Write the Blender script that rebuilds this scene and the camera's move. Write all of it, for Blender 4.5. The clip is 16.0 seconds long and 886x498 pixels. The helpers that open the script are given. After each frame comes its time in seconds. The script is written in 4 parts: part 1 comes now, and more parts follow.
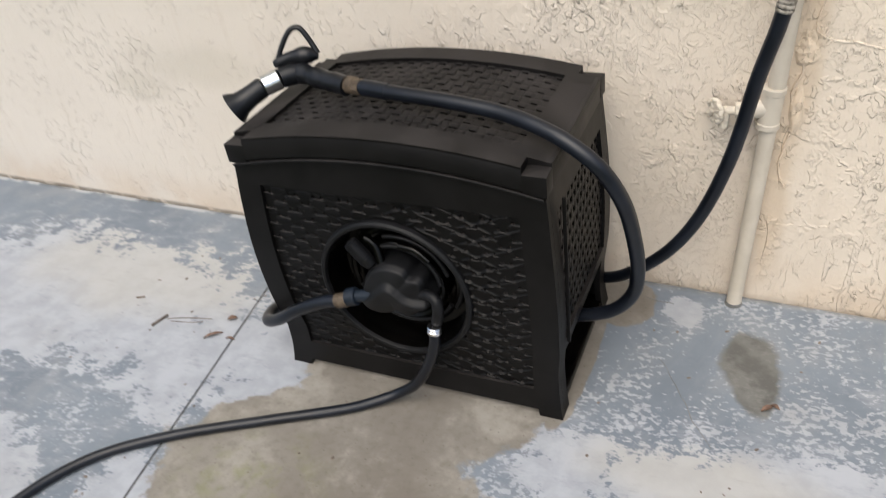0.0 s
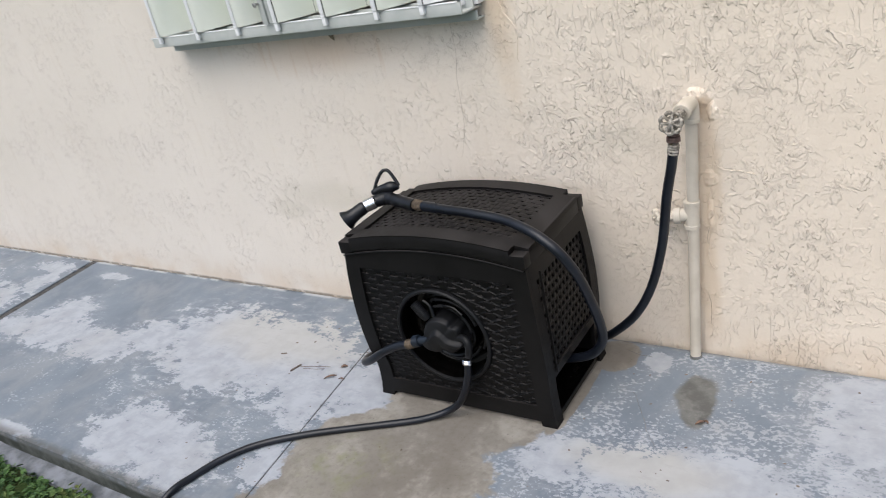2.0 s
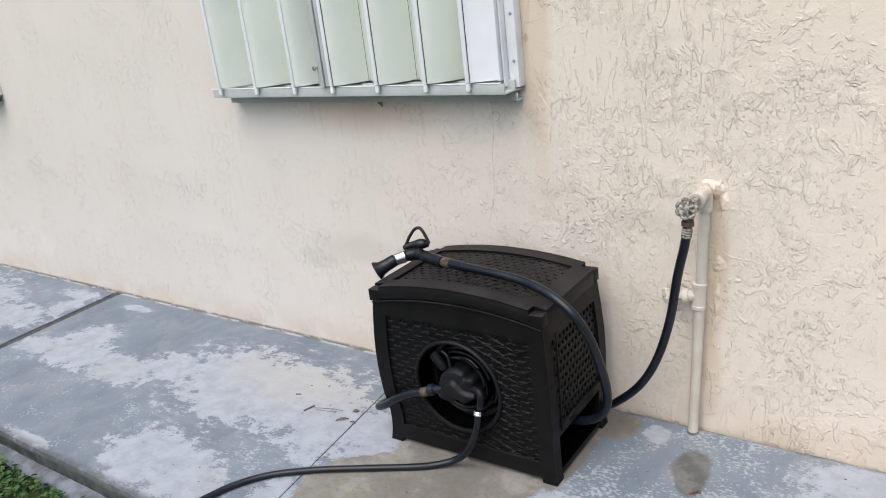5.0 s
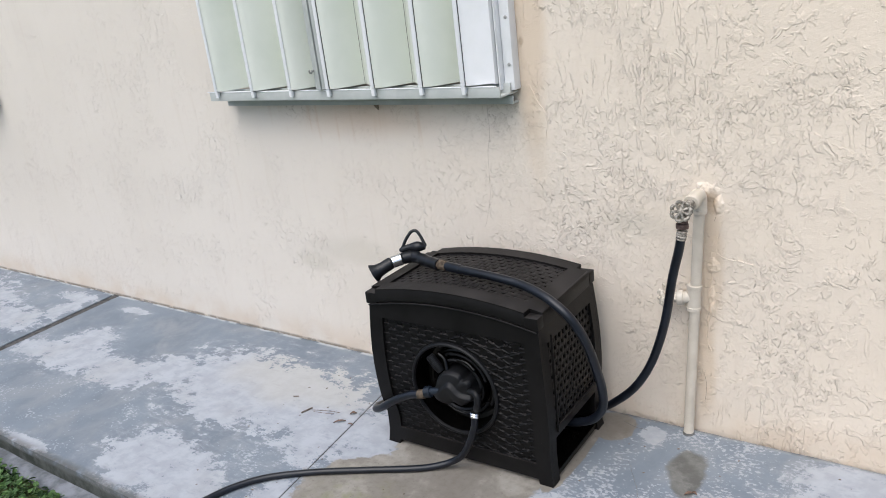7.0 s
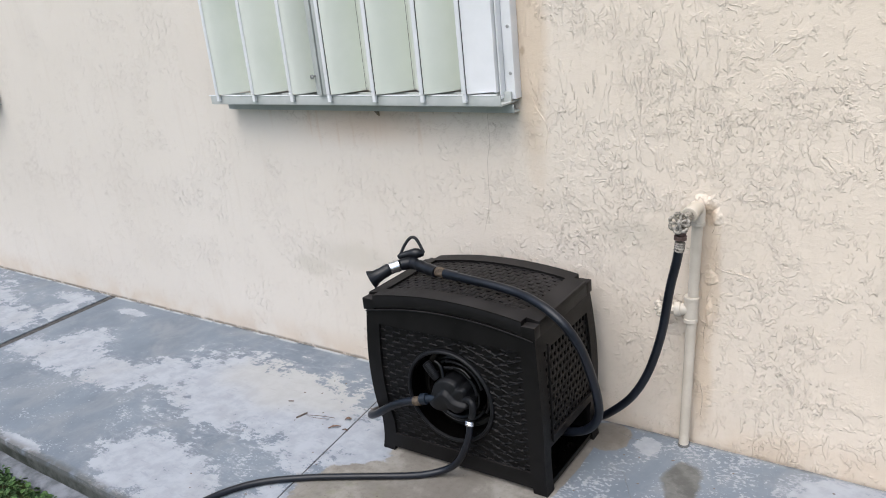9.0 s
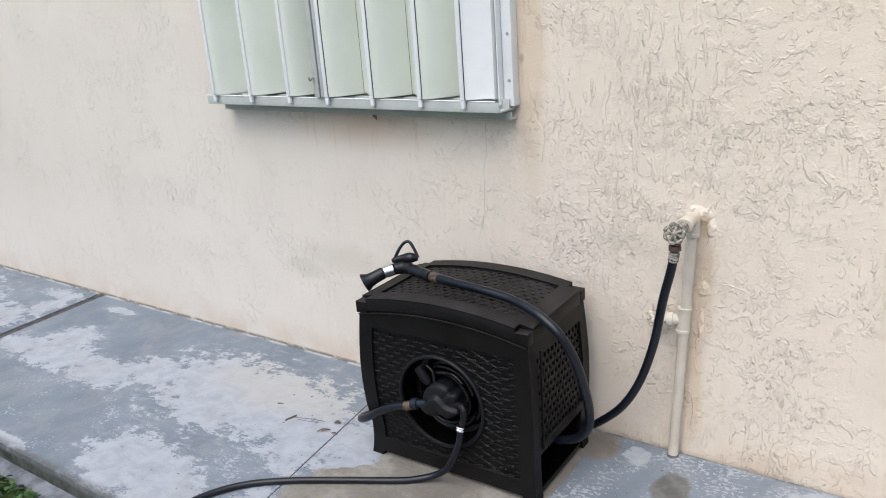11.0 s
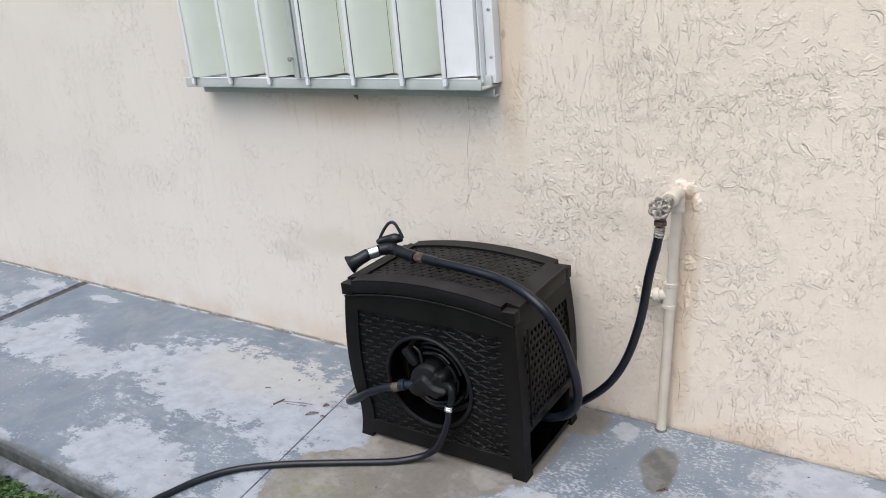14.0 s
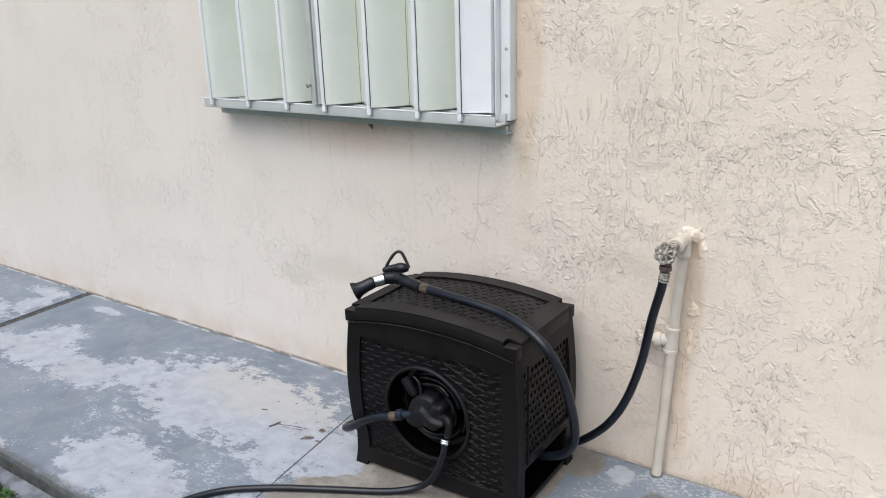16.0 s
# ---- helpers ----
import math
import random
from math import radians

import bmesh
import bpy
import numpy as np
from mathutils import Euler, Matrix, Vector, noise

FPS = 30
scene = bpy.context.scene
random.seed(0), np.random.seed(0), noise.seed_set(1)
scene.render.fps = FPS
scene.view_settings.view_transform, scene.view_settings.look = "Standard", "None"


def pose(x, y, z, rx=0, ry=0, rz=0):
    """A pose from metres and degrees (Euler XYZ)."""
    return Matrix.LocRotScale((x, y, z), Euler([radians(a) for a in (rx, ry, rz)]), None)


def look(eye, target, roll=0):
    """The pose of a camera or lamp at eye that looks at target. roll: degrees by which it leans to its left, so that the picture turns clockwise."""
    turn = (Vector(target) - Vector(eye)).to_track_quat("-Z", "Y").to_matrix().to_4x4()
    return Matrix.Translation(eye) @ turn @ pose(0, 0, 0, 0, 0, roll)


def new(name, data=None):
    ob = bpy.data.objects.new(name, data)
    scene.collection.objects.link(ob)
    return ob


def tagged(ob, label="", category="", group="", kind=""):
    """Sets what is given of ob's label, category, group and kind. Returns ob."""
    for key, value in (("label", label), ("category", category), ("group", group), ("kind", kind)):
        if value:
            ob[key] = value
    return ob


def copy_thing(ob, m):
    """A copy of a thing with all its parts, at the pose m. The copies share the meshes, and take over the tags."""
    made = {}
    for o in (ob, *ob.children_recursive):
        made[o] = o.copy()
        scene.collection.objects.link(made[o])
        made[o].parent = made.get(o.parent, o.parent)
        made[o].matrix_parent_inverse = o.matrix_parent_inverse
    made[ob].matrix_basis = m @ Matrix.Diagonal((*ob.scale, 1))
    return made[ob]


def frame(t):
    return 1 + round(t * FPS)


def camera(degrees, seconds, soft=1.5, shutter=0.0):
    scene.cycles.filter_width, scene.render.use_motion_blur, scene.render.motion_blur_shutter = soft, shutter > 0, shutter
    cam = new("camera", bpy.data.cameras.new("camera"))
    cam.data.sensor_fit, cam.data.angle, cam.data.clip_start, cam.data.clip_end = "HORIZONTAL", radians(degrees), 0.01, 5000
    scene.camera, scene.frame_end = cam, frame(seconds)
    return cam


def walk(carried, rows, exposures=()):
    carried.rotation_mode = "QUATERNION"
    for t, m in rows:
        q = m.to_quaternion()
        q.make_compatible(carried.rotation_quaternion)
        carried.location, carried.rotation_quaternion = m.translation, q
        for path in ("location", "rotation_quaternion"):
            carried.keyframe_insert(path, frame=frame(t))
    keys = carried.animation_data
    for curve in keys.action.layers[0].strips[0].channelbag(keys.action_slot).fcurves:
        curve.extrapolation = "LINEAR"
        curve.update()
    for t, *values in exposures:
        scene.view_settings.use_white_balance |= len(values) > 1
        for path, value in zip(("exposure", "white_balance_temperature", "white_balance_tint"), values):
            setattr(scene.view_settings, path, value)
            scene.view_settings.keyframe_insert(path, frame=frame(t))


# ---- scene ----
cam = camera(59.4, 16.0, soft=1.0, shutter=0.3)
EXPOSURES = [(0.0, 0.09, 6450, 8), (0.5, 0.03, 6400, 8), (1.0, 0.03, 6180, 8), (2.0, 0.01, 6090, 9), (2.6, 0.06, 6020, 9), (3.0, 0.03, 6020, 9), (3.5, 0.07, 6000, 9), (16.0, 0.04, 5930, 9)]
PATH = [
    (0, (0.056, -1.307, 1.069), (-0.727, 0.114, -0.1), -8.6),
    (0.5, (0.202, -1.395, 1.131), (-0.796, 0.03, 0.145), -11.9),
    (1, (0.453, -1.486, 1.152), (-0.708, -0.137, 0.241), -10.4),
    (1.5, (0.566, -1.56, 1.224), (-0.58, -0.178, 0.342), -14.9),
    (2, (0.59, -1.773, 1.304), (-0.531, -0.35, 0.457), -13.1),
    (2.5, (0.612, -1.93, 1.316), (-0.59, -0.516, 0.571), -10.0),
    (3, (0.627, -1.963, 1.337), (-0.5, -0.458, 0.655), -7.0),
    (3.5, (0.628, -1.955, 1.316), (-0.515, -0.466, 0.625), -7.2),
    (4, (0.621, -1.951, 1.324), (-0.543, -0.481, 0.629), -7.4),
    (4.5, (0.617, -1.954, 1.324), (-0.545, -0.469, 0.658), -7.3),
    (4.7, (0.621, -1.949, 1.32), (-0.521, -0.447, 0.653), -6.9),
    (6.8, (0.639, -1.952, 1.328), (-0.507, -0.446, 0.679), -6.7),
    (7, (0.637, -1.95, 1.331), (-0.501, -0.444, 0.667), -7.0),
    (7.5, (0.629, -1.95, 1.332), (-0.521, -0.454, 0.667), -6.7),
    (8, (0.633, -1.947, 1.329), (-0.509, -0.449, 0.658), -6.4),
    (8.5, (0.636, -1.95, 1.33), (-0.499, -0.439, 0.676), -6.1),
    (9, (0.636, -1.951, 1.334), (-0.498, -0.437, 0.685), -5.9),
    (11.5, (0.622, -1.963, 1.329), (-0.489, -0.424, 0.698), -3.9),
    (12, (0.621, -1.959, 1.335), (-0.488, -0.419, 0.704), -3.7),
    (12.5, (0.623, -1.965, 1.33), (-0.482, -0.422, 0.697), -3.5),
    (13, (0.625, -1.962, 1.321), (-0.476, -0.417, 0.688), -4.8),
    (13.5, (0.624, -1.948, 1.322), (-0.463, -0.407, 0.656), -5.3),
    (14, (0.62, -1.948, 1.32), (-0.46, -0.408, 0.638), -5.1),
    (14.5, (0.624, -1.945, 1.32), (-0.449, -0.402, 0.635), -5.2),
    (15, (0.62, -1.938, 1.339), (-0.45, -0.389, 0.663), -4.3),
    (15.5, (0.621, -1.95, 1.33), (-0.445, -0.378, 0.704), -2.2),
    (16, (0.62, -1.966, 1.329), (-0.476, -0.406, 0.723), -1.8),
]
walk(cam, [(t, look(eye, target, roll)) for t, eye, target, roll in PATH], EXPOSURES)

# ---- light ----
SUN_EL, SUN_AZ = 57.5, 178.0          # a hazy sky over the open yard
world = bpy.data.worlds.new("sky")
scene.world = world
world.use_nodes = True
wn = world.node_tree.nodes
sky = wn.new("ShaderNodeTexSky")
sky.sky_type, sky.sun_disc = "NISHITA", False
sky.sun_elevation, sky.sun_rotation = radians(SUN_EL), radians(SUN_AZ)
sky.air_density, sky.dust_density, sky.ozone_density = 1.0, 4.0, 1.0
wn["Background"].inputs["Strength"].default_value = 0.15
world.node_tree.links.new(sky.outputs[0], wn["Background"].inputs["Color"])
sun = new("sun", bpy.data.lights.new("sun", "SUN"))
sun.data.energy, sun.data.angle, sun.data.color = 2.3, radians(68), (1.0, 0.935, 0.84)
sd = Vector((math.sin(radians(SUN_AZ)) * math.cos(radians(SUN_EL)), math.cos(radians(SUN_AZ)) * math.cos(radians(SUN_EL)), math.sin(radians(SUN_EL))))
sun.matrix_world = look(sd * 20, (0, 0, 0))


# ---- materials ----
class Mat:
    """A small builder for node materials in world-sized object coordinates."""

    def __init__(self, name, rough=0.6, metal=0.0, spec=0.5):
        self.m = bpy.data.materials.new(name)
        self.m.use_nodes = True
        self.t = self.m.node_tree
        self.b = self.t.nodes["Principled BSDF"]
        self.b.inputs["Roughness"].default_value = rough
        self.b.inputs["Metallic"].default_value = metal
        self.b.inputs["Specular IOR Level"].default_value = spec
        g = self.t.nodes.new("ShaderNodeNewGeometry")
        self.pos = g.outputs["Position"]
        self.island = g.outputs["Random Per Island"]
        self.rand = self.t.nodes.new("ShaderNodeObjectInfo").outputs["Random"]

    def put(self, sock, v):
        if isinstance(v, bpy.types.NodeSocket):
            self.t.links.new(v, sock)
        elif isinstance(v, (tuple, list)) and sock.type == "RGBA":
            sock.default_value = (*v, 1) if len(v) == 3 else v
        else:
            sock.default_value = v

    def math(self, op, a, b=0.0, c=None, clamp=False):
        n = self.t.nodes.new("ShaderNodeMath")
        n.operation, n.use_clamp = op, clamp
        self.put(n.inputs[0], a), self.put(n.inputs[1], b)
        if c is not None:
            self.put(n.inputs[2], c)
        return n.outputs[0]

    def vec(self, op, a, b=(0, 0, 0)):
        n = self.t.nodes.new("ShaderNodeVectorMath")
        n.operation = op
        self.put(n.inputs[0], a), self.put(n.inputs[1], b)
        return n.outputs["Value"] if op in ("LENGTH", "DISTANCE", "DOT_PRODUCT") else n.outputs[0]

    def noise(self, scale, detail=4.0, rough=0.55, at=None, stretch=None, distort=0.0, colour=False):
        n = self.t.nodes.new("ShaderNodeTexNoise")
        at = at or self.pos
        if stretch:
            at = self.vec("MULTIPLY", at, stretch)
        self.put(n.inputs["Vector"], at)
        n.inputs["Scale"].default_value, n.inputs["Detail"].default_value = scale, detail
        n.inputs["Roughness"].default_value, n.inputs["Distortion"].default_value = rough, distort
        return n.outputs["Color" if colour else "Fac"]

    def step(self, v, lo, hi, a=0.0, b=1.0):
        n = self.t.nodes.new("ShaderNodeMapRange")
        n.interpolation_type = "SMOOTHSTEP"
        for i, x in enumerate((v, lo, hi, a, b)):
            self.put(n.inputs[i], x)
        return n.outputs[0]

    def mix(self, f, a, b, kind="MIX"):
        n = self.t.nodes.new("ShaderNodeMix")
        n.data_type, n.blend_type = "RGBA", kind
        self.put(n.inputs["Factor"], f)
        self.put(n.inputs[6], a), self.put(n.inputs[7], b)
        return n.outputs[2]

    def xyz(self):
        n = self.t.nodes.new("ShaderNodeSeparateXYZ")
        self.put(n.inputs[0], self.pos)
        return n.outputs

    def blobs(self, spots, warp=None):
        """The greatest of 1 - (distance / radius) over some ellipses in x, y (or x, z)."""
        best, at = None, warp or self.pos
        for c, r in spots:
            d = self.vec("LENGTH", self.vec("MULTIPLY", self.vec("SUBTRACT", at, c), tuple(1 / k for k in r)))
            v = self.math("SUBTRACT", 1.0, d)
            best = v if best is None else self.math("MAXIMUM", best, v)
        return best

    def done(self, colour, rough=None, bump=None, strength=0.3, dist=0.002):
        self.put(self.b.inputs["Base Color"], colour)
        if rough is not None:
            self.put(self.b.inputs["Roughness"], rough)
        if bump is not None:
            n = self.t.nodes.new("ShaderNodeBump")
            n.inputs["Strength"].default_value, n.inputs["Distance"].default_value = strength, dist
            self.put(n.inputs["Height"], bump)
            self.t.links.new(n.outputs[0], self.b.inputs["Normal"])
        return self.m


def stucco_material():
    m = Mat("cream_stucco", 0.85, spec=0.25)
    x, y, z = m.xyz()
    big = m.noise(1.3, 3)
    mid = m.noise(6, 4)
    col = m.mix(m.step(big, 0.35, 0.65), (0.70, 0.635, 0.545), (0.745, 0.68, 0.595))
    warm = m.step(m.math("ADD", x, m.math("MULTIPLY", mid, 0.6)), -1.4, 1.0)
    col = m.mix(warm, m.mix(0.5, col, (0.70, 0.655, 0.60)), m.mix(0.45, col, (0.86, 0.715, 0.55)))
    # faint rain streaks and a rusty bloom along the foot of the wall
    streak = m.step(m.noise(7, 3, stretch=(4.0, 1.0, 0.35)), 0.55, 0.75)
    col = m.mix(m.math("MULTIPLY", streak, 0.10), col, (0.50, 0.40, 0.30))
    foot = m.math("MULTIPLY", m.step(z, 0.14, 0.0), m.step(m.noise(7, 5), 0.3, 0.65))
    col = m.mix(m.math("MULTIPLY", foot, 0.28), col, (0.52, 0.33, 0.17))
    # dark noisy line at the wall's foot: dirt and the gap's shade painted in
    gap_dark = m.math("MULTIPLY", m.step(z, 0.012, 0.003), m.step(m.noise(16, 5), 0.36, 0.52))
    col = m.mix(m.math("MULTIPLY", gap_dark, m.step(x, -0.3, -1.0, 0.12, 0.65)), col, (0.16, 0.14, 0.115))
    smear = m.blobs([((-1.25, 0, 0.42), (0.28, 1, 0.09)), ((-1.45, 0, 0.36), (0.16, 1, 0.06)), ((-0.16, 0, 0.62), (0.14, 1, 0.06))])
    col = m.mix(m.math("MULTIPLY", m.step(m.math("ADD", smear, m.math("MULTIPLY", m.math("SUBTRACT", mid, 0.5), 0.9)), 0.1, 0.8), 0.28), col, (0.46, 0.43, 0.35))
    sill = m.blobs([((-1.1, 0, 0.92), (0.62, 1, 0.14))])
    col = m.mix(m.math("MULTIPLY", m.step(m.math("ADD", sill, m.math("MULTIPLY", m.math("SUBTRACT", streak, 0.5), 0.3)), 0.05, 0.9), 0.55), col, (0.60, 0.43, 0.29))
    patch = m.blobs([((0.045, 0, 0.52), (0.045, 1, 0.26)), ((0.03, 0, 0.25), (0.04, 1, 0.25)), ((-0.455, 0, 1.2), (0.07, 1, 0.6)), ((0.050, 0, 0.46), (0.022, 1, 0.20))])
    col = m.mix(m.math("MULTIPLY", m.step(m.math("ADD", patch, m.math("MULTIPLY", m.math("SUBTRACT", mid, 0.5), 0.7)), 0.0, 0.6), 0.55), col, (0.60, 0.47, 0.33))
    rust = m.blobs([((-0.480, 0, 1.13), (0.012, 1, 0.022)), ((0.045, 0, 0.70), (0.03, 1, 0.05))])
    col = m.mix(m.math("MULTIPLY", m.step(m.math("ADD", rust, m.math("MULTIPLY", m.math("SUBTRACT", m.noise(40, 4), 0.5), 1.4)), 0.1, 0.6), 0.55), col, (0.34, 0.24, 0.15))
    # trowelled plaster: broken wandering ridges and plate edges over a smooth skin, thicker towards the pipe
    right = m.step(x, -1.9, 0.1)
    lines = m.noise(15, 4, 0.60, distort=0.7)
    ridge = m.step(m.math("ABSOLUTE", m.math("SUBTRACT", lines, 0.5)), 0.0, 0.024, 1.0, 0.0)
    edge = m.step(lines, 0.50, 0.515)
    fine = m.noise(36, 4, 0.6, distort=0.8)
    ridge2 = m.step(m.math("ABSOLUTE", m.math("SUBTRACT", fine, 0.5)), 0.0, 0.030, 1.0, 0.0)
    flecks = m.step(m.noise(62, 3, 0.55, stretch=(1.0, 1.0, 0.75), distort=0.5), 0.55, 0.60)
    gaps = m.step(m.noise(15, 4, 0.6, at=m.vec("ADD", m.pos, (3, 0, 8))), 0.47, 0.56)
    where = m.math("ADD", m.noise(2.6, 5, 0.62), m.math("MULTIPLY", right, 0.075))
    patchy = m.step(where, 0.515, 0.59)
    patchy2 = m.step(m.math("ADD", m.noise(3.4, 5, 0.65, at=m.vec("ADD", m.pos, (5, 0, 1))), m.math("MULTIPLY", right, 0.035)), 0.52, 0.595)
    h = m.math("MULTIPLY", patchy, m.math("MULTIPLY", gaps, m.math("ADD", m.math("MULTIPLY", ridge, m.math("ADD", 0.10, m.math("MULTIPLY", right, 0.40))), m.math("MULTIPLY", edge, m.math("MULTIPLY", right, 0.5)))))
    h = m.math("ADD", h, m.math("MULTIPLY", m.math("MULTIPLY", patchy2, ridge2), m.math("ADD", 0.10, m.math("MULTIPLY", right, 0.12))))
    h = m.math("ADD", h, m.math("MULTIPLY", m.math("MULTIPLY", flecks, m.math("MULTIPLY", patchy, patchy2)), 0.5))
    ticks = m.math("MULTIPLY", flecks, m.step(m.noise(4.2, 5, 0.66, at=m.vec("ADD", m.pos, (2, 0, 4))), 0.455, 0.58))
    h = m.math("ADD", h, m.math("MULTIPLY", ticks, 0.58))
    h = m.math("ADD", h, m.math("MULTIPLY", m.noise(17, 4, 0.6), 0.7))
    drips = m.math("MULTIPLY", m.step(m.noise(46, 4, 0.5, stretch=(1.0, 1.0, 0.22), distort=0.4), 0.56, 0.60), m.step(m.noise(2.1, 3, at=m.vec("ADD", m.pos, (7, 0, 3))), 0.50, 0.62))
    h = m.math("ADD", h, m.math("MULTIPLY", drips, m.step(x, -1.0, -0.3, 0.25, 0.7)))
    h = m.math("ADD", h, m.math("MULTIPLY", m.noise(5, 3), 2.6))
    h = m.math("ADD", h, m.math("MULTIPLY", m.noise(120, 4, 0.7), 0.5))
    return m.done(col, bump=h, strength=1.0, dist=0.0031)


def slab_material():
    m = Mat("worn_painted_concrete", 0.7, spec=0.35)
    x, y, z = m.xyz()
    n1, n2, n3 = m.noise(3.5, 5, 0.6), m.noise(16, 6, 0.62), m.noise(60, 4, 0.6)
    ragged = m.math("ADD", m.math("MULTIPLY", m.math("SUBTRACT", n1, 0.5), 0.9), m.math("MULTIPLY", m.math("SUBTRACT", n2, 0.5), 1.5))
    ragged = m.math("ADD", ragged, m.math("MULTIPLY", m.math("SUBTRACT", n3, 0.5), 0.5))
    paint = m.mix(m.step(n1, 0.3, 0.7), (0.144, 0.170, 0.204), (0.191, 0.222, 0.258))
    paint = m.mix(m.math("MULTIPLY", m.step(n2, 0.5, 0.75), 0.4), paint, (0.248, 0.268, 0.300))
    cloud = m.math("MULTIPLY", m.step(m.noise(5, 6, 0.7, stretch=(1.0, 0.7, 1.0), distort=0.6), 0.45, 0.7), 0.45)
    paint = m.mix(cloud, paint, (0.268, 0.279, 0.289))
    bare = m.mix(m.step(n2, 0.35, 0.65), (0.305, 0.325, 0.358), (0.369, 0.390, 0.428))
    bare = m.mix(m.math("MULTIPLY", m.step(m.noise(2.2, 4), 0.5, 0.75), 0.5), bare, (0.315, 0.310, 0.300))
    bare = m.mix(m.math("MULTIPLY", m.step(m.noise(38, 6, 0.7, stretch=(0.35, 1.0, 1.0)), 0.54, 0.68), 0.5), bare, (0.241, 0.258, 0.285))
    bald = [(-3.10, -0.10, 0.17, 0.06), (-3.03, -0.24, 0.09, 0.13), (-3.25, -0.40, 0.33, 0.14), (-3.70, -0.28, 0.34, 0.12), (-4.30, -0.30, 0.80, 0.30),
            (-2.45, -0.52, 0.33, 0.13), (-2.55, -0.38, 0.15, 0.11), (-2.72, -0.54, 0.14, 0.08), (-2.12, -0.52, 0.26, 0.11), (-1.90, -0.42, 0.22, 0.12), (-2.62, -0.10, 0.11, 0.03),
            (-1.58, -0.37, 0.38, 0.27), (-1.50, -0.48, 0.26, 0.18), (-1.28, -0.38, 0.34, 0.25), (-1.02, -0.47, 0.22, 0.20), (-0.84, -0.46, 0.15, 0.17),
            (-1.43, -0.84, 0.28, 0.16), (-1.22, -0.90, 0.19, 0.12), (-1.95, -0.98, 0.15, 0.03), (-0.93, -0.82, 0.10, 0.10)]
    right = [(-0.20, -0.52, 0.12, 0.10), (-0.06, -0.50, 0.17, 0.09), (-0.098, -0.075, 0.05, 0.055), (0.17, -0.48, 0.26, 0.12), (0.43, -0.10, 0.14, 0.09), (0.56, -0.22, 0.26, 0.20), (0.27, -0.72, 0.38, 0.20), (1.4, -0.5, 0.6, 0.4)]
    cream = m.blobs([((-1.35, -0.22, 0), (0.50, 0.26, 9)), ((0.0, -0.48, 0), (0.30, 0.10, 9))])
    bare = m.mix(m.math("MULTIPLY", m.step(m.math("ADD", cream, m.math("SUBTRACT", n1, 0.5)), 0.0, 0.6), 0.45), bare, (0.420, 0.400, 0.350))
    white = m.blobs([((a, b, 0), (c, d, 9)) for a, b, c, d in bald + right])
    streaky = m.noise(30, 5, 0.6, stretch=(0.45, 1.0, 1.0), distort=0.5)
    edge = m.math("ADD", m.math("ADD", white, m.math("MULTIPLY", ragged, 0.95)), m.math("MULTIPLY", m.math("SUBTRACT", streaky, 0.5), 1.2))
    scratch = m.noise(120, 4, 0.65, stretch=(0.6, 1.0, 1.0))
    edge = m.math("ADD", edge, m.math("MULTIPLY", m.math("SUBTRACT", scratch, 0.5), 0.9))
    wmask = m.step(edge, 0.13, 0.24)
    scuff = m.math("MULTIPLY", m.step(edge, -0.35, 0.15), m.step(streaky, 0.42, 0.62))
    paint = m.mix(m.math("MULTIPLY", scuff, 0.45), paint, (0.288, 0.306, 0.336))
    fleck = m.step(m.math("ADD", m.math("ADD", m.math("MULTIPLY", m.noise(105, 4, 0.62, stretch=(0.7, 1.0, 1.0)), 0.6), m.math("MULTIPLY", m.noise(9, 4, 0.6), 0.4)), m.math("ADD", m.step(x, -0.45, -0.15, -0.10, 0.0), m.math("ADD", m.step(y, -0.15, -0.5, 0.0, 0.075), m.step(n1, 0.35, 0.65, -0.03, 0.03)))), 0.545, 0.585)
    col = m.mix(m.math("MAXIMUM", wmask, m.math("MULTIPLY", fleck, 0.92)), paint, bare)
    # bare damp concrete round the box, and a dark water mark
    soft = m.math("ADD", m.math("MULTIPLY", m.math("SUBTRACT", n1, 0.5), 0.5), m.math("MULTIPLY", m.math("SUBTRACT", n2, 0.5), 0.22))
    damp = m.blobs([((-0.61, -0.70, 0), (0.32, 0.235, 9)), ((-0.52, -0.42, 0), (0.27, 0.17, 9)), ((-0.22, -0.08, 0), (0.075, 0.08, 9)),
                    ((-0.26, -0.27, 0), (0.035, 0.2, 9)), ((-0.52, -0.20, 0), (0.29, 0.22, 9)), ((-0.55, -0.92, 0), (0.40, 0.14, 9))])
    dmask = m.step(m.math("ADD", damp, m.math("MULTIPLY", m.math("ADD", soft, m.math("MULTIPLY", m.math("SUBTRACT", n2, 0.5), 0.35)), 0.95)), 0.02, 0.10)
    tan = m.mix(m.step(n1, 0.35, 0.65), (0.164, 0.147, 0.125), (0.234, 0.218, 0.191))
    tan = m.mix(m.math("MULTIPLY", m.step(n3, 0.45, 0.7), 0.45), tan, (0.140, 0.126, 0.102))
    tan = m.mix(m.math("MULTIPLY", m.step(m.noise(7, 6, 0.7), 0.48, 0.68), 0.6), tan, (0.337, 0.318, 0.280))
    tan = m.mix(m.math("MULTIPLY", m.step(m.noise(150, 2), 0.66, 0.74), 0.6), tan, (0.094, 0.084, 0.068))
    moss = m.math("MULTIPLY", m.step(m.blobs([((-0.72, -0.72, 0), (0.2, 0.16, 9))]), 0.0, 0.8), m.step(n2, 0.45, 0.65))
    tan = m.mix(m.math("MULTIPLY", moss, 0.5), tan, (0.187, 0.197, 0.087))
    col = m.mix(dmask, col, tan)
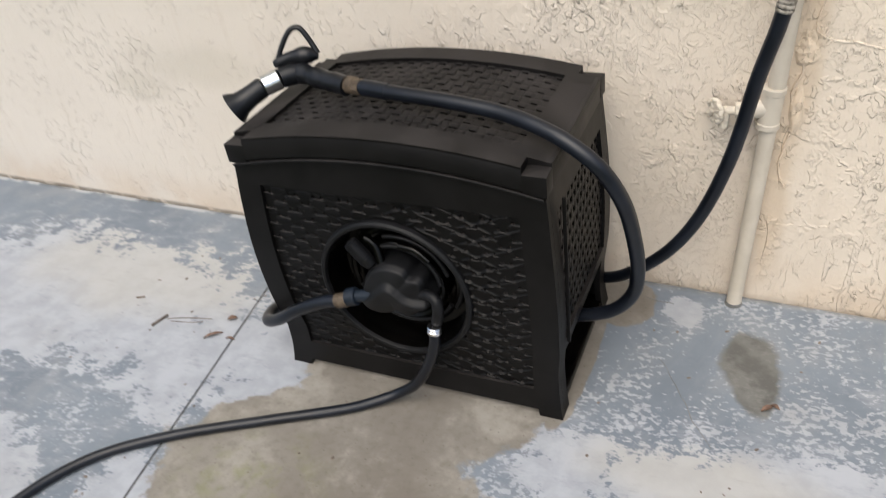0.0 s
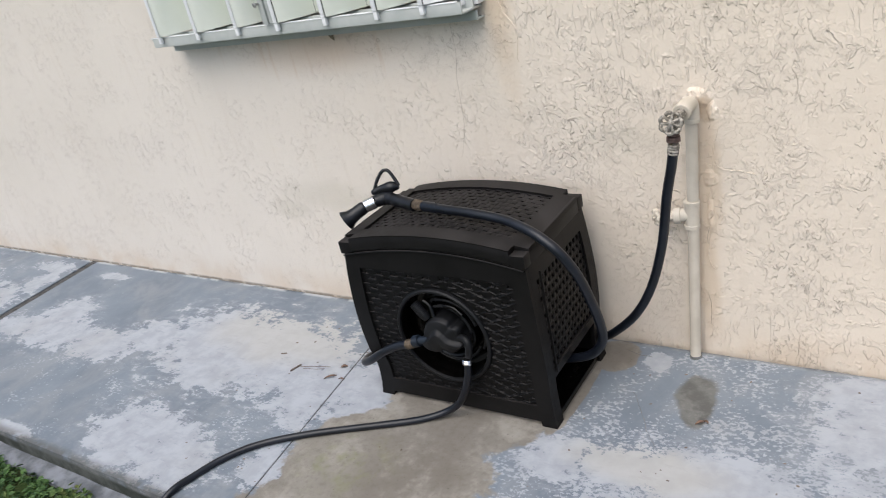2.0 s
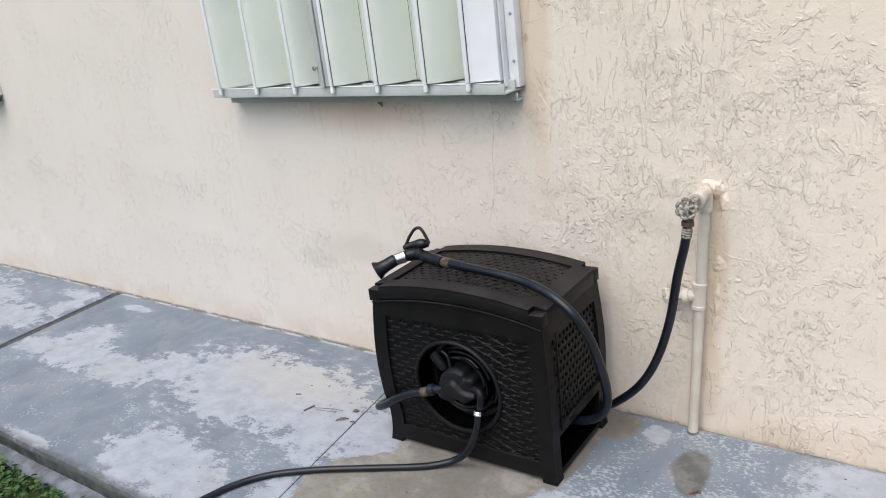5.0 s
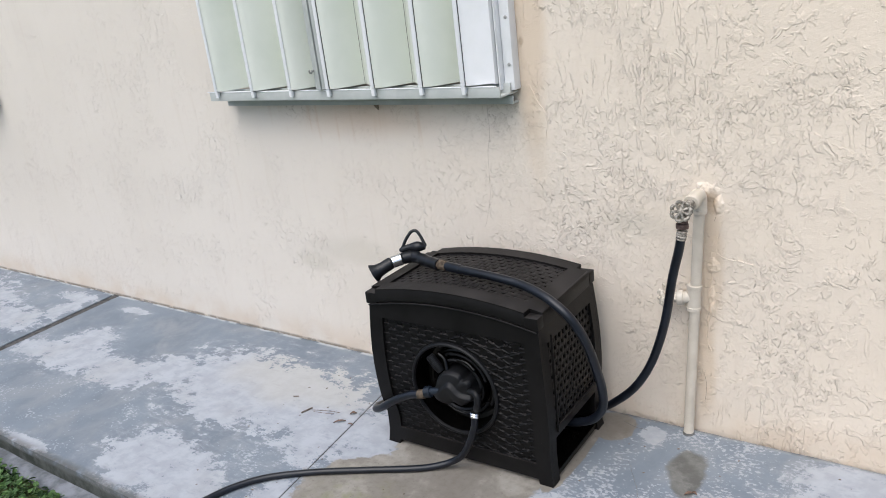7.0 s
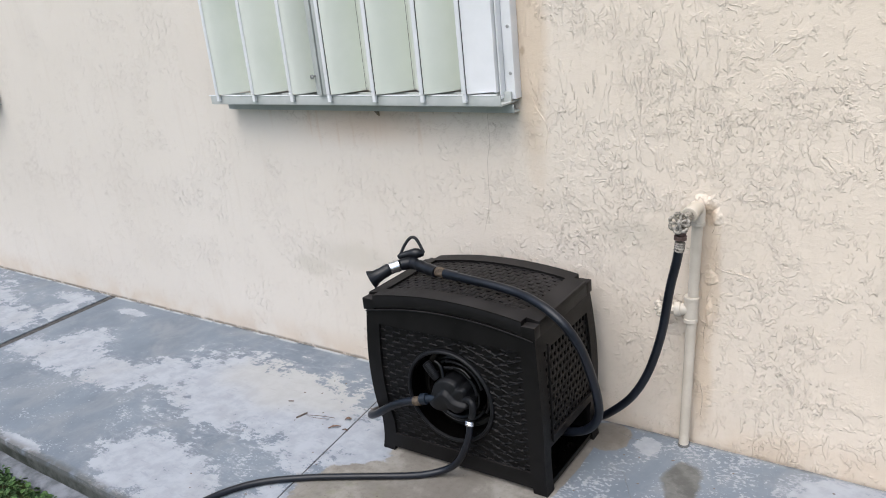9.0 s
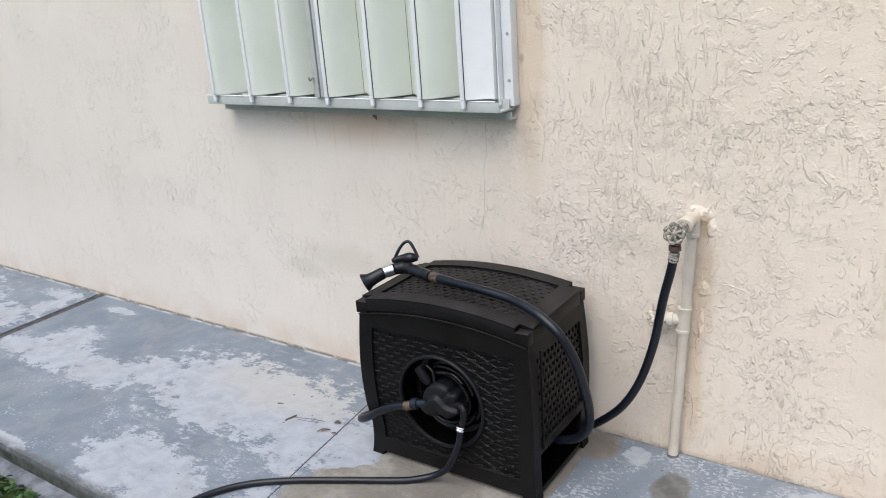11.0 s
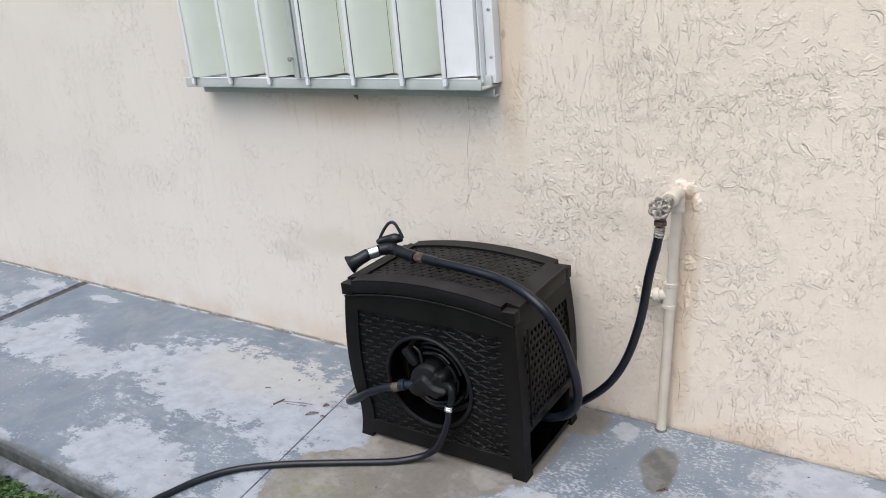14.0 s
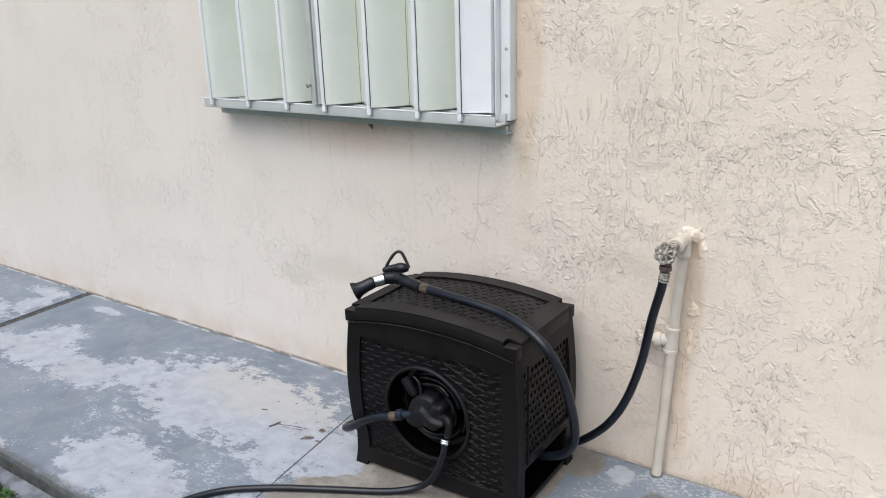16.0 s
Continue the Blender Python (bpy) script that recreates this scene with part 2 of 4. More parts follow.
    stain = m.blobs([((0.036, -0.185, 0), (0.052, 0.082, 9)), ((0.060, -0.245, 0), (0.044, 0.082, 9))])
    smask = m.step(m.math("ADD", stain, m.math("MULTIPLY", m.math("ADD", soft, m.math("MULTIPLY", m.math("SUBTRACT", n2, 0.5), 0.7)), 1.1)), -0.02, 0.30)
    col = m.mix(m.math("MULTIPLY", smask, 0.86), col, m.mix(m.step(n2, 0.4, 0.6), (0.084, 0.080, 0.068), (0.140, 0.136, 0.122)))
    # dirt on the outer edge; along the wall's foot, dirt with painted gap shade
    dirt = m.math("MULTIPLY", m.math("MAXIMUM", m.step(y, -0.022, -0.005), m.step(y, -0.966, -1.0)), m.step(n2, 0.32, 0.52))
    col = m.mix(m.math("MULTIPLY", dirt, 0.7), col, (0.080, 0.076, 0.065))
    salt = m.math("MULTIPLY", m.step(y, -0.024, -0.012), m.step(m.noise(8, 5), 0.42, 0.52))
    col = m.mix(m.math("MULTIPLY", salt, m.step(x, -0.6, -1.0, 0.2, 0.6)), col, (0.55, 0.56, 0.57))
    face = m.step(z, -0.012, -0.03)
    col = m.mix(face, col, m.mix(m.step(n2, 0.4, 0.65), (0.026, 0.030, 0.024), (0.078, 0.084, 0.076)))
    h = m.math("ADD", m.math("MULTIPLY", wmask, -0.35), m.math("MULTIPLY", n3, 0.5))
    h = m.math("ADD", h, m.math("MULTIPLY", m.noise(260, 2), 0.35))
    rough = m.math("SUBTRACT", m.math("ADD", 0.62, m.math("MULTIPLY", n2, 0.3)), m.math("MULTIPLY", m.math("MAXIMUM", dmask, smask), 0.12))
    return m.done(col, rough, h, 0.4, 0.0015)


def resin_material(name, a, b, rough=0.5, spec=0.4, top_tone=(0.036, 0.0325, 0.0315)):
    m = Mat(name, rough, spec=spec)
    n = m.noise(22, 5, 0.6)
    col = m.mix(m.step(n, 0.35, 0.65), a, b)
    smear = m.math("MULTIPLY", m.step(m.noise(5, 5, 0.65), 0.5, 0.75), 0.25)
    col = m.mix(smear, col, tuple(k * 1.9 + 0.003 for k in b))
    g = m.t.nodes.new("ShaderNodeNewGeometry")
    sep = m.t.nodes.new("ShaderNodeSeparateXYZ")
    m.put(sep.inputs[0], g.outputs["Normal"])
    # upward faces lightened: patchy dust plus the light from above, put into colour
    upward = m.math("MULTIPLY", m.step(sep.outputs[2], 0.55, 0.98), m.math("ADD", 0.30, m.math("MULTIPLY", m.step(m.noise(11, 6, 0.7), 0.40, 0.68), 0.55)))
    col = m.mix(upward, col, top_tone)
    speck = m.math("MULTIPLY", m.step(m.noise(260, 1), 0.80, 0.84), 0.6)
    col = m.mix(speck, col, (0.16, 0.15, 0.14))
    grain = m.noise(420, 2)
    return m.done(col, m.math("ADD", m.math("ADD", rough - 0.12, m.math("MULTIPLY", n, 0.22)), m.math("MULTIPLY", upward, 0.25)), grain, 0.22, 0.0006)


def plain_material(name, a, b, rough=0.5, metal=0.0, scale=30, spec=0.5, bump=0.15, grain=300, dist=0.0006):
    m = Mat(name, rough, metal, spec)
    n = m.noise(scale, 5, 0.6)
    return m.done(m.mix(m.step(n, 0.35, 0.65), a, b), m.math("ADD", rough - 0.1, m.math("MULTIPLY", n, 0.2)), m.noise(grain, 3), bump, dist)


def leaf_material():
    m = Mat("ground_cover_leaf", 0.5, spec=0.35)
    col = m.mix(m.island, (0.026, 0.062, 0.016), (0.075, 0.145, 0.036))
    col = m.mix(m.step(m.noise(9, 3), 0.55, 0.8), col, (0.16, 0.17, 0.05))
    return m.done(col, bump=m.noise(150, 2), strength=0.3, dist=0.001)


def soil_material():
    m = Mat("soil_and_grass", 0.95, spec=0.1)
    n = m.noise(30, 6, 0.65)
    far = m.noise(1.5, 4)
    col = m.mix(m.step(n, 0.35, 0.65), (0.03, 0.045, 0.015), (0.06, 0.05, 0.03))
    col = m.mix(m.step(far, 0.35, 0.65), col, (0.05, 0.085, 0.025))
    return m.done(col, bump=n, strength=0.8, dist=0.02)


M_WALL, M_SLAB = stucco_material(), slab_material()
M_RESIN = resin_material("dark_brown_resin", (0.0043, 0.0040, 0.0040), (0.0067, 0.0062, 0.0062), 0.47, 0.175)
M_WEAVE = resin_material("dark_brown_woven_resin", (0.0030, 0.0029, 0.0030), (0.0052, 0.0050, 0.0051), 0.44, 0.15)
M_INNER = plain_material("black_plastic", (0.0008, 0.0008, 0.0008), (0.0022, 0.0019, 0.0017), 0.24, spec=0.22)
M_HUB = plain_material("black_satin_plastic", (0.0045, 0.0047, 0.0055), (0.008, 0.0083, 0.0095), 0.5, spec=0.25)
M_RUBBER = plain_material("black_hose_rubber", (0.0035, 0.0048, 0.0082), (0.007, 0.0095, 0.0155), 0.36, scale=14, spec=0.42)
M_GRIP = plain_material("soft_black_grip", (0.0048, 0.0054, 0.0072), (0.009, 0.0098, 0.0125), 0.36, spec=0.38)
M_BLUE = plain_material("blue_black_plastic", (0.007, 0.011, 0.018), (0.012, 0.018, 0.028), 0.42, spec=0.35)
M_CHROME = plain_material("bright_chrome", (0.80, 0.80, 0.81), (0.92, 0.92, 0.93), 0.2, 1.0, bump=0.03)
M_BRASS = plain_material("dull_brass", (0.075, 0.055, 0.038), (0.15, 0.115, 0.08), 0.6, 0.4, scale=60)
M_RUST = plain_material("tarnished_copper", (0.07, 0.045, 0.038), (0.17, 0.115, 0.10), 0.65, 0.4, scale=90, bump=0.5, dist=0.001)
M_OLDBRASS = plain_material("weathered_valve_metal", (0.13, 0.115, 0.09), (0.44, 0.41, 0.36), 0.6, 0.35, scale=110, bump=0.6, dist=0.0012)
M_PVC = plain_material("cream_painted_pipe", (0.53, 0.475, 0.39), (0.61, 0.55, 0.46), 0.55, scale=12, bump=0.2, grain=90, dist=0.001)
M_PAINTED = plain_material("cream_painted_metal", (0.48, 0.43, 0.36), (0.66, 0.60, 0.50), 0.6, scale=70, bump=0.5, dist=0.001)
# blade white lowered and greened; the folds' shade is in this colour
M_SHUT = plain_material("shaded_white_aluminium", (0.62, 0.655, 0.585), (0.66, 0.69, 0.625), 0.5, scale=5, bump=0.05)
M_TRACK = plain_material("grey_white_aluminium", (0.42, 0.445, 0.425), (0.49, 0.51, 0.49), 0.5, scale=9, bump=0.1)
M_FRAME = plain_material("white_aluminium_frame", (0.74, 0.755, 0.76), (0.80, 0.81, 0.82), 0.4, scale=6, bump=0.05)
M_STEEL = plain_material("dull_steel", (0.35, 0.35, 0.34), (0.5, 0.5, 0.48), 0.45, 0.8)
M_JOINT = plain_material("dark_joint_dirt", (0.030, 0.029, 0.028), (0.085, 0.083, 0.080), 0.95, scale=40, bump=0.6, grain=120, dist=0.003)
M_FOOTING = plain_material("pale_rough_concrete", (0.085, 0.092, 0.10), (0.21, 0.222, 0.245), 0.9, scale=12, bump=0.6, grain=60, dist=0.004)
M_CRACK = plain_material("crack_shadow_dirt", (0.20, 0.15, 0.10), (0.36, 0.28, 0.20), 0.95)
M_DARKCRACK = plain_material("slab_crack_dirt", (0.12, 0.12, 0.115), (0.20, 0.20, 0.19), 0.95)
M_LEAF, M_SOIL = leaf_material(), soil_material()
M_DRY = plain_material("dry_leaf", (0.10, 0.062, 0.045), (0.20, 0.125, 0.09), 0.85, scale=60)
M_TWIG = plain_material("twig_bark", (0.12, 0.095, 0.08), (0.20, 0.165, 0.14), 0.9, scale=60)
M_TAB = plain_material("rusty_tab", (0.12, 0.09, 0.06), (0.2, 0.15, 0.1), 0.8, scale=60)


# ---- mesh helpers ----
def mesh_of(name, shape, material, smooth=True):
    me = bpy.data.meshes.new(name)
    if isinstance(shape, bmesh.types.BMesh):
        bmesh.ops.recalc_face_normals(shape, faces=shape.faces)
        shape.to_mesh(me)
        shape.free()
    else:
        me.from_pydata(shape[0], [], shape[1])
    me.materials.append(material)
    if smooth:
        me.polygons.foreach_set("use_smooth", [True] * len(me.polygons))
        me.set_sharp_from_angle(angle=radians(38))
    return me


def part(name, shape, material, parent=None, label="", smooth=True):
    ob = new(name, mesh_of(name, shape, material, smooth))
    if parent:
        ob.parent = parent
    if label:
        ob["label"] = label
    return ob


def thing(name, at, label, category, group="", kind=""):
    ob = new(name)
    ob.empty_display_size = 0.05
    ob.location = at
    return tagged(ob, label, category, group, kind)


def join(*shapes):
    vs, fs = [], []
    for v, f in shapes:
        k = len(vs)
        vs.extend(v)
        fs.extend([tuple(i + k for i in p) for p in f])
    return vs, fs


def moved(shape, m):
    return [tuple(m @ Vector(v)) for v in shape[0]], shape[1]


def block(x0, x1, y0, y1, z0, z1, bevel=0.002, seg=2):
    bm = bmesh.new()
    bmesh.ops.create_cube(bm, size=1, matrix=Matrix.Translation(((x0 + x1) / 2, (y0 + y1) / 2, (z0 + z1) / 2)) @ Matrix.Diagonal((x1 - x0, y1 - y0, z1 - z0, 1)))
    if bevel:
        bmesh.ops.bevel(bm, geom=bm.edges[:], offset=bevel, segments=seg, affect="EDGES", profile=0.6)
    vs = [tuple(v.co) for v in bm.verts]
    bm.verts.index_update()
    fs = [tuple(v.index for v in f.verts) for f in bm.faces]
    bm.free()
    return vs, fs


def lathe(profile, n=32, cap=True):
    """A turned shape about z from (radius, height) pairs."""
    vs, fs = [], []
    for r, h in profile:
        for i in range(n):
            a = 2 * math.pi * i / n
            vs.append((r * math.cos(a), r * math.sin(a), h))
    for j in range(len(profile) - 1):
        for i in range(n):
            k = (i + 1) % n
            fs.append((j * n + i, j * n + k, (j + 1) * n + k, (j + 1) * n + i))
    if cap:
        fs.append(tuple(range(n))[::-1])
        fs.append(tuple(range((len(profile) - 1) * n, len(profile) * n)))
    return vs, fs


def aim(a, b):
    """The matrix that carries z to the way from a to b, with its origin at a."""
    a, b = Vector(a), Vector(b)
    return Matrix.Translation(a) @ (b - a).to_track_quat("Z", "Y").to_matrix().to_4x4()


def rod(a, b, r, n=20, ease=0.0015):
    d = (Vector(b) - Vector(a)).length
    e = min(ease, r * 0.5, d * 0.4)
    return moved(lathe([(r - e, 0), (r, e), (r, d - e), (r - e, d)], n), aim(a, b))


def spline(points, step=0.008):
    p = [Vector(q) for q in points]
    p = [2 * p[0] - p[1]] + p + [2 * p[-1] - p[-2]]
    out = []
    for i in range(1, len(p) - 2):
        k = max(2, int((p[i + 1] - p[i]).length / step))
        for j in range(k):
            t = j / k
            out.append(0.5 * (2 * p[i] + (p[i + 1] - p[i - 1]) * t + (2 * p[i - 1] - 5 * p[i] + 4 * p[i + 1] - p[i + 2]) * t * t + (3 * p[i] - p[i - 1] - 3 * p[i + 1] + p[i + 2]) * t ** 3))
    return out + [p[-2]]


def tube(points, r, n=14, step=0.008, closed=False):
    """A tube along a smooth line; r may be a function of the way along, from 0 to 1."""
    c = spline(points, step)
    vs, fs = [], []
    side = Vector((0, 0, 1))
    for i, q in enumerate(c):
        d = (c[min(i + 1, len(c) - 1)] - c[max(i - 1, 0)]).normalized()
        side = side - d * side.dot(d)
        side = side.normalized() if side.length > 1e-4 else d.orthogonal().normalized()
        up = d.cross(side)
        w = r(i / (len(c) - 1)) if callable(r) else r
        for j in range(n):
            a = 2 * math.pi * j / n
            vs.append(tuple(q + w * (math.cos(a) * side + math.sin(a) * up)))
    for i in range(len(c) - 1):
        for j in range(n):
            k = (j + 1) % n
            fs.append((i * n + j, i * n + k, (i + 1) * n + k, (i + 1) * n + j))
    fs.append(tuple(range(n))[::-1])
    fs.append(tuple(range((len(c) - 1) * n, len(c) * n)))
    return vs, fs


def sheet(us, vs_, keep, thick, place):
    """A plate over a grid of cells, with thickness, true holes where keep(u, v) is false, and each point set by place(u, v, w); w runs from 0 at the face to thick."""
    nu, nv = len(us) - 1, len(vs_) - 1
    on = [[keep((us[i] + us[i + 1]) / 2, (vs_[j] + vs_[j + 1]) / 2) for j in range(nv)] for i in range(nu)]
    verts, faces, index = [], [], {}

    def at(i, j, w):
        key = (i, j, w)
        if key not in index:
            index[key] = len(verts)
            verts.append(tuple(place(us[i], vs_[j], thick * w)))
        return index[key]

    for i in range(nu):
        for j in range(nv):
            if not on[i][j]:
                continue
            q = [(i, j), (i + 1, j), (i + 1, j + 1), (i, j + 1)]
            faces.append(tuple(at(a, b, 0) for a, b in q))
            faces.append(tuple(at(a, b, 1) for a, b in q[::-1]))
            for k, (di, dj) in enumerate(((0, -1), (1, 0), (0, 1), (-1, 0))):
                a, b = i + di, j + dj
                if not (0 <= a < nu and 0 <= b < nv and on[a][b]):
                    p, r = q[k], q[(k + 1) % 4]
                    faces.append((at(*r, 0), at(*p, 0), at(*p, 1), at(*r, 1)))
    return verts, faces


def span(a, b, step):
    n = max(1, round((b - a) / step))
    return [a + (b - a) * i / n for i in range(n + 1)]


def cuts(step, *marks):
    out = [marks[0]]
    for a, b in zip(marks, marks[1:]):
        out += span(a, b, step)[1:]
    return out


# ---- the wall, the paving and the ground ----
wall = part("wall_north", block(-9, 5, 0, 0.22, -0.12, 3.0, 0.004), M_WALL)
tagged(wall, "cream painted stucco house wall with rough trowelled texture", "wall", kind="structure")


def strip(points, width, lift, axis):
    """A thin tapering ribbon that lies on the wall (axis 'y') or on the paving (axis 'z')."""
    c = spline([(p[0], p[1], 0) for p in points], 0.012)
    vs, fs = [], []
    for i, q in enumerate(c):
        d = (c[min(i + 1, len(c) - 1)] - c[max(i - 1, 0)]).normalized()
        s = Vector((-d.y, d.x, 0)) * width * (0.45 + 0.55 * math.sin(math.pi * (i + 0.4) / len(c))) * (0.7 + 0.6 * noise.noise(q * 60))
        w = Vector((noise.noise(q * 35), noise.noise(q * 35 + Vector((9, 0, 0))), 0)) * 0.004
        for k, l in ((-1, 0.0), (-0.4, lift), (0.4, lift), (1, 0.0)):
            p = q + w + s * k
            vs.append((p.x, 0.001 - l, p.y) if axis == "y" else (p.x, p.y, l - 0.001))
    for i in range(len(c) - 1):
        for k in range(3):
            a = i * 4 + k
            fs.append((a, a + 1, a + 5, a + 4))
    return vs, fs


part("crack", strip([(-0.609, 0.957), (-0.609, 0.875), (-0.622, 0.804), (-0.625, 0.715), (-0.634, 0.644), (-0.660, 0.563)], 0.0010, 0.0012, "y"), M_CRACK, wall, "thin dark crack in the plaster")
part("crack", strip([(-0.62, 0.86), (-0.75, 0.885), (-0.84, 0.91)], 0.0006, 0.0010, "y"), M_CRACK, wall)
part("plaster_ridge", strip([(0.080, 0.687), (0.077, 0.65), (0.069, 0.615), (0.060, 0.558), (0.088, 0.543), (0.122, 0.541), (0.158, 0.530)], 0.0034, 0.0026, "y"), M_WALL, wall)
part("plaster_ridge", strip([(0.045, 0.56), (0.05, 0.50), (0.04, 0.45), (0.046, 0.38), (0.035, 0.31), (0.05, 0.26)], 0.0042, 0.0036, "y"), M_WALL, wall)
part("plaster_ridge", strip([(-0.464, 1.014), (-0.44, 0.96), (-0.415, 0.919), (-0.422, 0.836)], 0.0042, 0.0026, "y"), M_WALL, wall)
part("plaster_ridge", strip([(-0.02, 0.91), (0.035, 0.875), (0.055, 0.83), (0.052, 0.80)], 0.0016, 0.0012, "y"), M_WALL, wall)
for line in ([(0.040, 0.455), (0.046, 0.42), (0.040, 0.38), (0.036, 0.33), (0.040, 0.27)], [(0.047, 0.44), (0.060, 0.445), (0.078, 0.442)], [(0.056, 0.715), (0.062, 0.69), (0.070, 0.672)], [(0.050, 0.722), (0.054, 0.695), (0.060, 0.660), (0.056, 0.645)], [(0.030, 0.20), (0.034, 0.14), (0.028, 0.09)]):
    part("crack", strip(line, 0.0015, 0.0013, "y"), M_CRACK, wall)


def plaster_lump(x, z, rx, rz, lift, seed):
    """A rough mound of plaster that rises from the wall, with an uneven rim."""
    n, rings = 40, 9
    vs, fs = [(x, -lift, z)], []
    for j in range(1, rings + 1):
        t = j / rings
        for i in range(n):
            a = 2 * math.pi * i / n
            p = Vector((math.cos(a) * 1.3, math.sin(a) * 1.3, seed))
            k = t * (1 + 0.28 * noise.noise(p) + 0.14 * noise.noise(p * 3))
            u, w = x + rx * k * math.cos(a), z + rz * k * math.sin(a)
            vs.append((u, 0.002 - (lift * (1 - t ** 3) + 0.002) * (1 + 0.5 * noise.noise(Vector((u * 90, w * 90, seed)))), w))
    for i in range(n):
        fs.append((0, 1 + i, 1 + (i + 1) % n))
        for j in range(rings - 1):
            a, b = 1 + j * n + i, 1 + j * n + (i + 1) % n
            fs.append((a, a + n, b + n, b))
    return vs, fs


part("plaster_mound", plaster_lump(0.032, 0.722, 0.036, 0.028, 0.007, 1.7), M_WALL, wall, "rough plaster mound behind the pipe elbow")
part("plaster_mound", plaster_lump(0.066, 0.690, 0.014, 0.030, 0.006, 4.2), M_WALL, wall)
part("plaster_mound", plaster_lump(0.050, 0.415, 0.012, 0.045, 0.005, 6.1), M_WALL, wall)
part("plaster_mound", plaster_lump(0.052, 0.520, 0.020, 0.022, 0.005, 8.3), M_WALL, wall)
rng = random.Random(4)
ridges = []
for _ in range(70):
    x, z = rng.uniform(-0.5, 1.2), rng.uniform(0.1, 1.5)
    a, l = rng.uniform(-1.5, 0.6), rng.uniform(0.010, 0.028)
    dx, dz = l * math.cos(a), l * math.sin(a)
    ridges.append(strip([(x, z), (x + dx / 2 + rng.uniform(-0.01, 0.01), z + dz / 2 + rng.uniform(-0.01, 0.01)), (x + dx, z + dz)], rng.uniform(0.0014, 0.0026), rng.uniform(0.0010, 0.0018), "y"))
tagged(part("plaster_flecks", join(*ridges), M_WALL, wall), kind="stuff")

ground = part("ground", ([(-400, -400, -0.085), (400, -400, -0.085), (400, 300, -0.085), (-400, 300, -0.085)], [(0, 1, 2, 3)]), M_SOIL, smooth=False)
tagged(ground, "dark soil with low grass reaching away from the paving", "ground", kind="structure")
bed = part("pavement", block(-9, 5, -0.990, 0.0, -0.14, -0.0045, 0.0), M_JOINT, smooth=False)
tagged(bed, "worn grey painted concrete walkway along the house wall", "pavement", kind="structure")


def slab(l0, l1, r0, r1):
    """A concrete slab from the wall to the edge; l and r are its sides' x at the wall and at the edge."""
    bm = bmesh.new()
    n = 26
    rows = []
    for z in (-0.13, 0.0):
        a = [bm.verts.new((l0 + (l1 - l0) * i / n, -0.004 - 0.999 * i / n, z)) for i in range(n + 1)]
        k = max(4, int((r1 - l1) / 0.05))
        b = [bm.verts.new((l1 + (r1 - l1) * i / k, -1.003 + 0.006 * noise.noise(Vector(((l1 + (r1 - l1) * i / k) * 6, 0, 3))), z)) for i in range(1, k)]
        c = [bm.verts.new((r1 + (r0 - r1) * i / n, -1.003 + 0.999 * i / n, z)) for i in range(n + 1)]
        k = max(4, int((r0 - l0) / 0.03))
        d = [bm.verts.new((r0 + (l0 - r0) * i / k, -0.005 + 0.0045 * noise.noise(Vector(((r0 + (l0 - r0) * i / k) * 14, 5, 3))), z)) for i in range(1, k)]
        rows.append(a + b + c + d)
    low, top = rows
    face = bm.faces.new(top)
    m = len(top)
    for i in range(m):
        bm.faces.new((low[i], low[(i + 1) % m], top[(i + 1) % m], top[i]))
    bmesh.ops.bevel(bm, geom=list(face.edges), offset=0.004, segments=2, affect="EDGES")
    return bm


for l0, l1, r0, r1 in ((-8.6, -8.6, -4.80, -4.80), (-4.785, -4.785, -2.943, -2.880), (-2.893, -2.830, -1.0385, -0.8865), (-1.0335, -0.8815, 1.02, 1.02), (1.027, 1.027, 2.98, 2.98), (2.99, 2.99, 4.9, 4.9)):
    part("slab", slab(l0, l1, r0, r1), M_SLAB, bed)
fill = [(x + d, y, z) for z in (-0.0042, -0.0014) for x, y in ((-1.0360, -0.004), (-0.8840, -1.001)) for d in (-0.006, 0.006)]
part("joint_filler", (fill, [(0, 1, 3, 2), (6, 7, 5, 4), (4, 5, 1, 0), (5, 7, 3, 1), (7, 6, 2, 3), (6, 4, 0, 2)]), M_JOINT, bed, "grey dirt in the joint between the slabs", smooth=False)
part("crack", strip([(-0.115, -0.225), (-0.09, -0.26), (-0.06, -0.31), (-0.03, -0.36), (0.006, -0.41)], 0.0016, 0.0016, "z"), M_DARKCRACK, bed)
part("crack", strip([(-0.20, -0.045), (-0.16, -0.06), (-0.12, -0.062)], 0.0016, 0.0016, "z"), M_DARKCRACK, bed)
bm = bmesh.new()
us = span(-8.6, 4.9, 0.05)
prev = None
for x in us:
    w = 0.05 + 0.03 * noise.noise(Vector((x * 2.2, 1, 0))) + 0.015 * noise.noise(Vector((x * 9, 4, 0)))
    row = [bm.verts.new((x, -0.986, -0.062)), bm.verts.new((x, -1.006 - w * 0.6, -0.064 + 0.006 * noise.noise(Vector((x * 7, 0, 0))))), bm.verts.new((x, -1.006 - w, -0.072)), bm.verts.new((x, -1.006 - w, -0.13)), bm.verts.new((x, -0.986, -0.13))]
    if prev:
        for k in range(5):
            bm.faces.new((prev[k], row[k], row[(k + 1) % 5], prev[(k + 1) % 5]))
    prev = row
tagged(part("kerb_footing", bm, M_FOOTING), "rough pale concrete footing below the walkway edge", "footing", kind="structure")


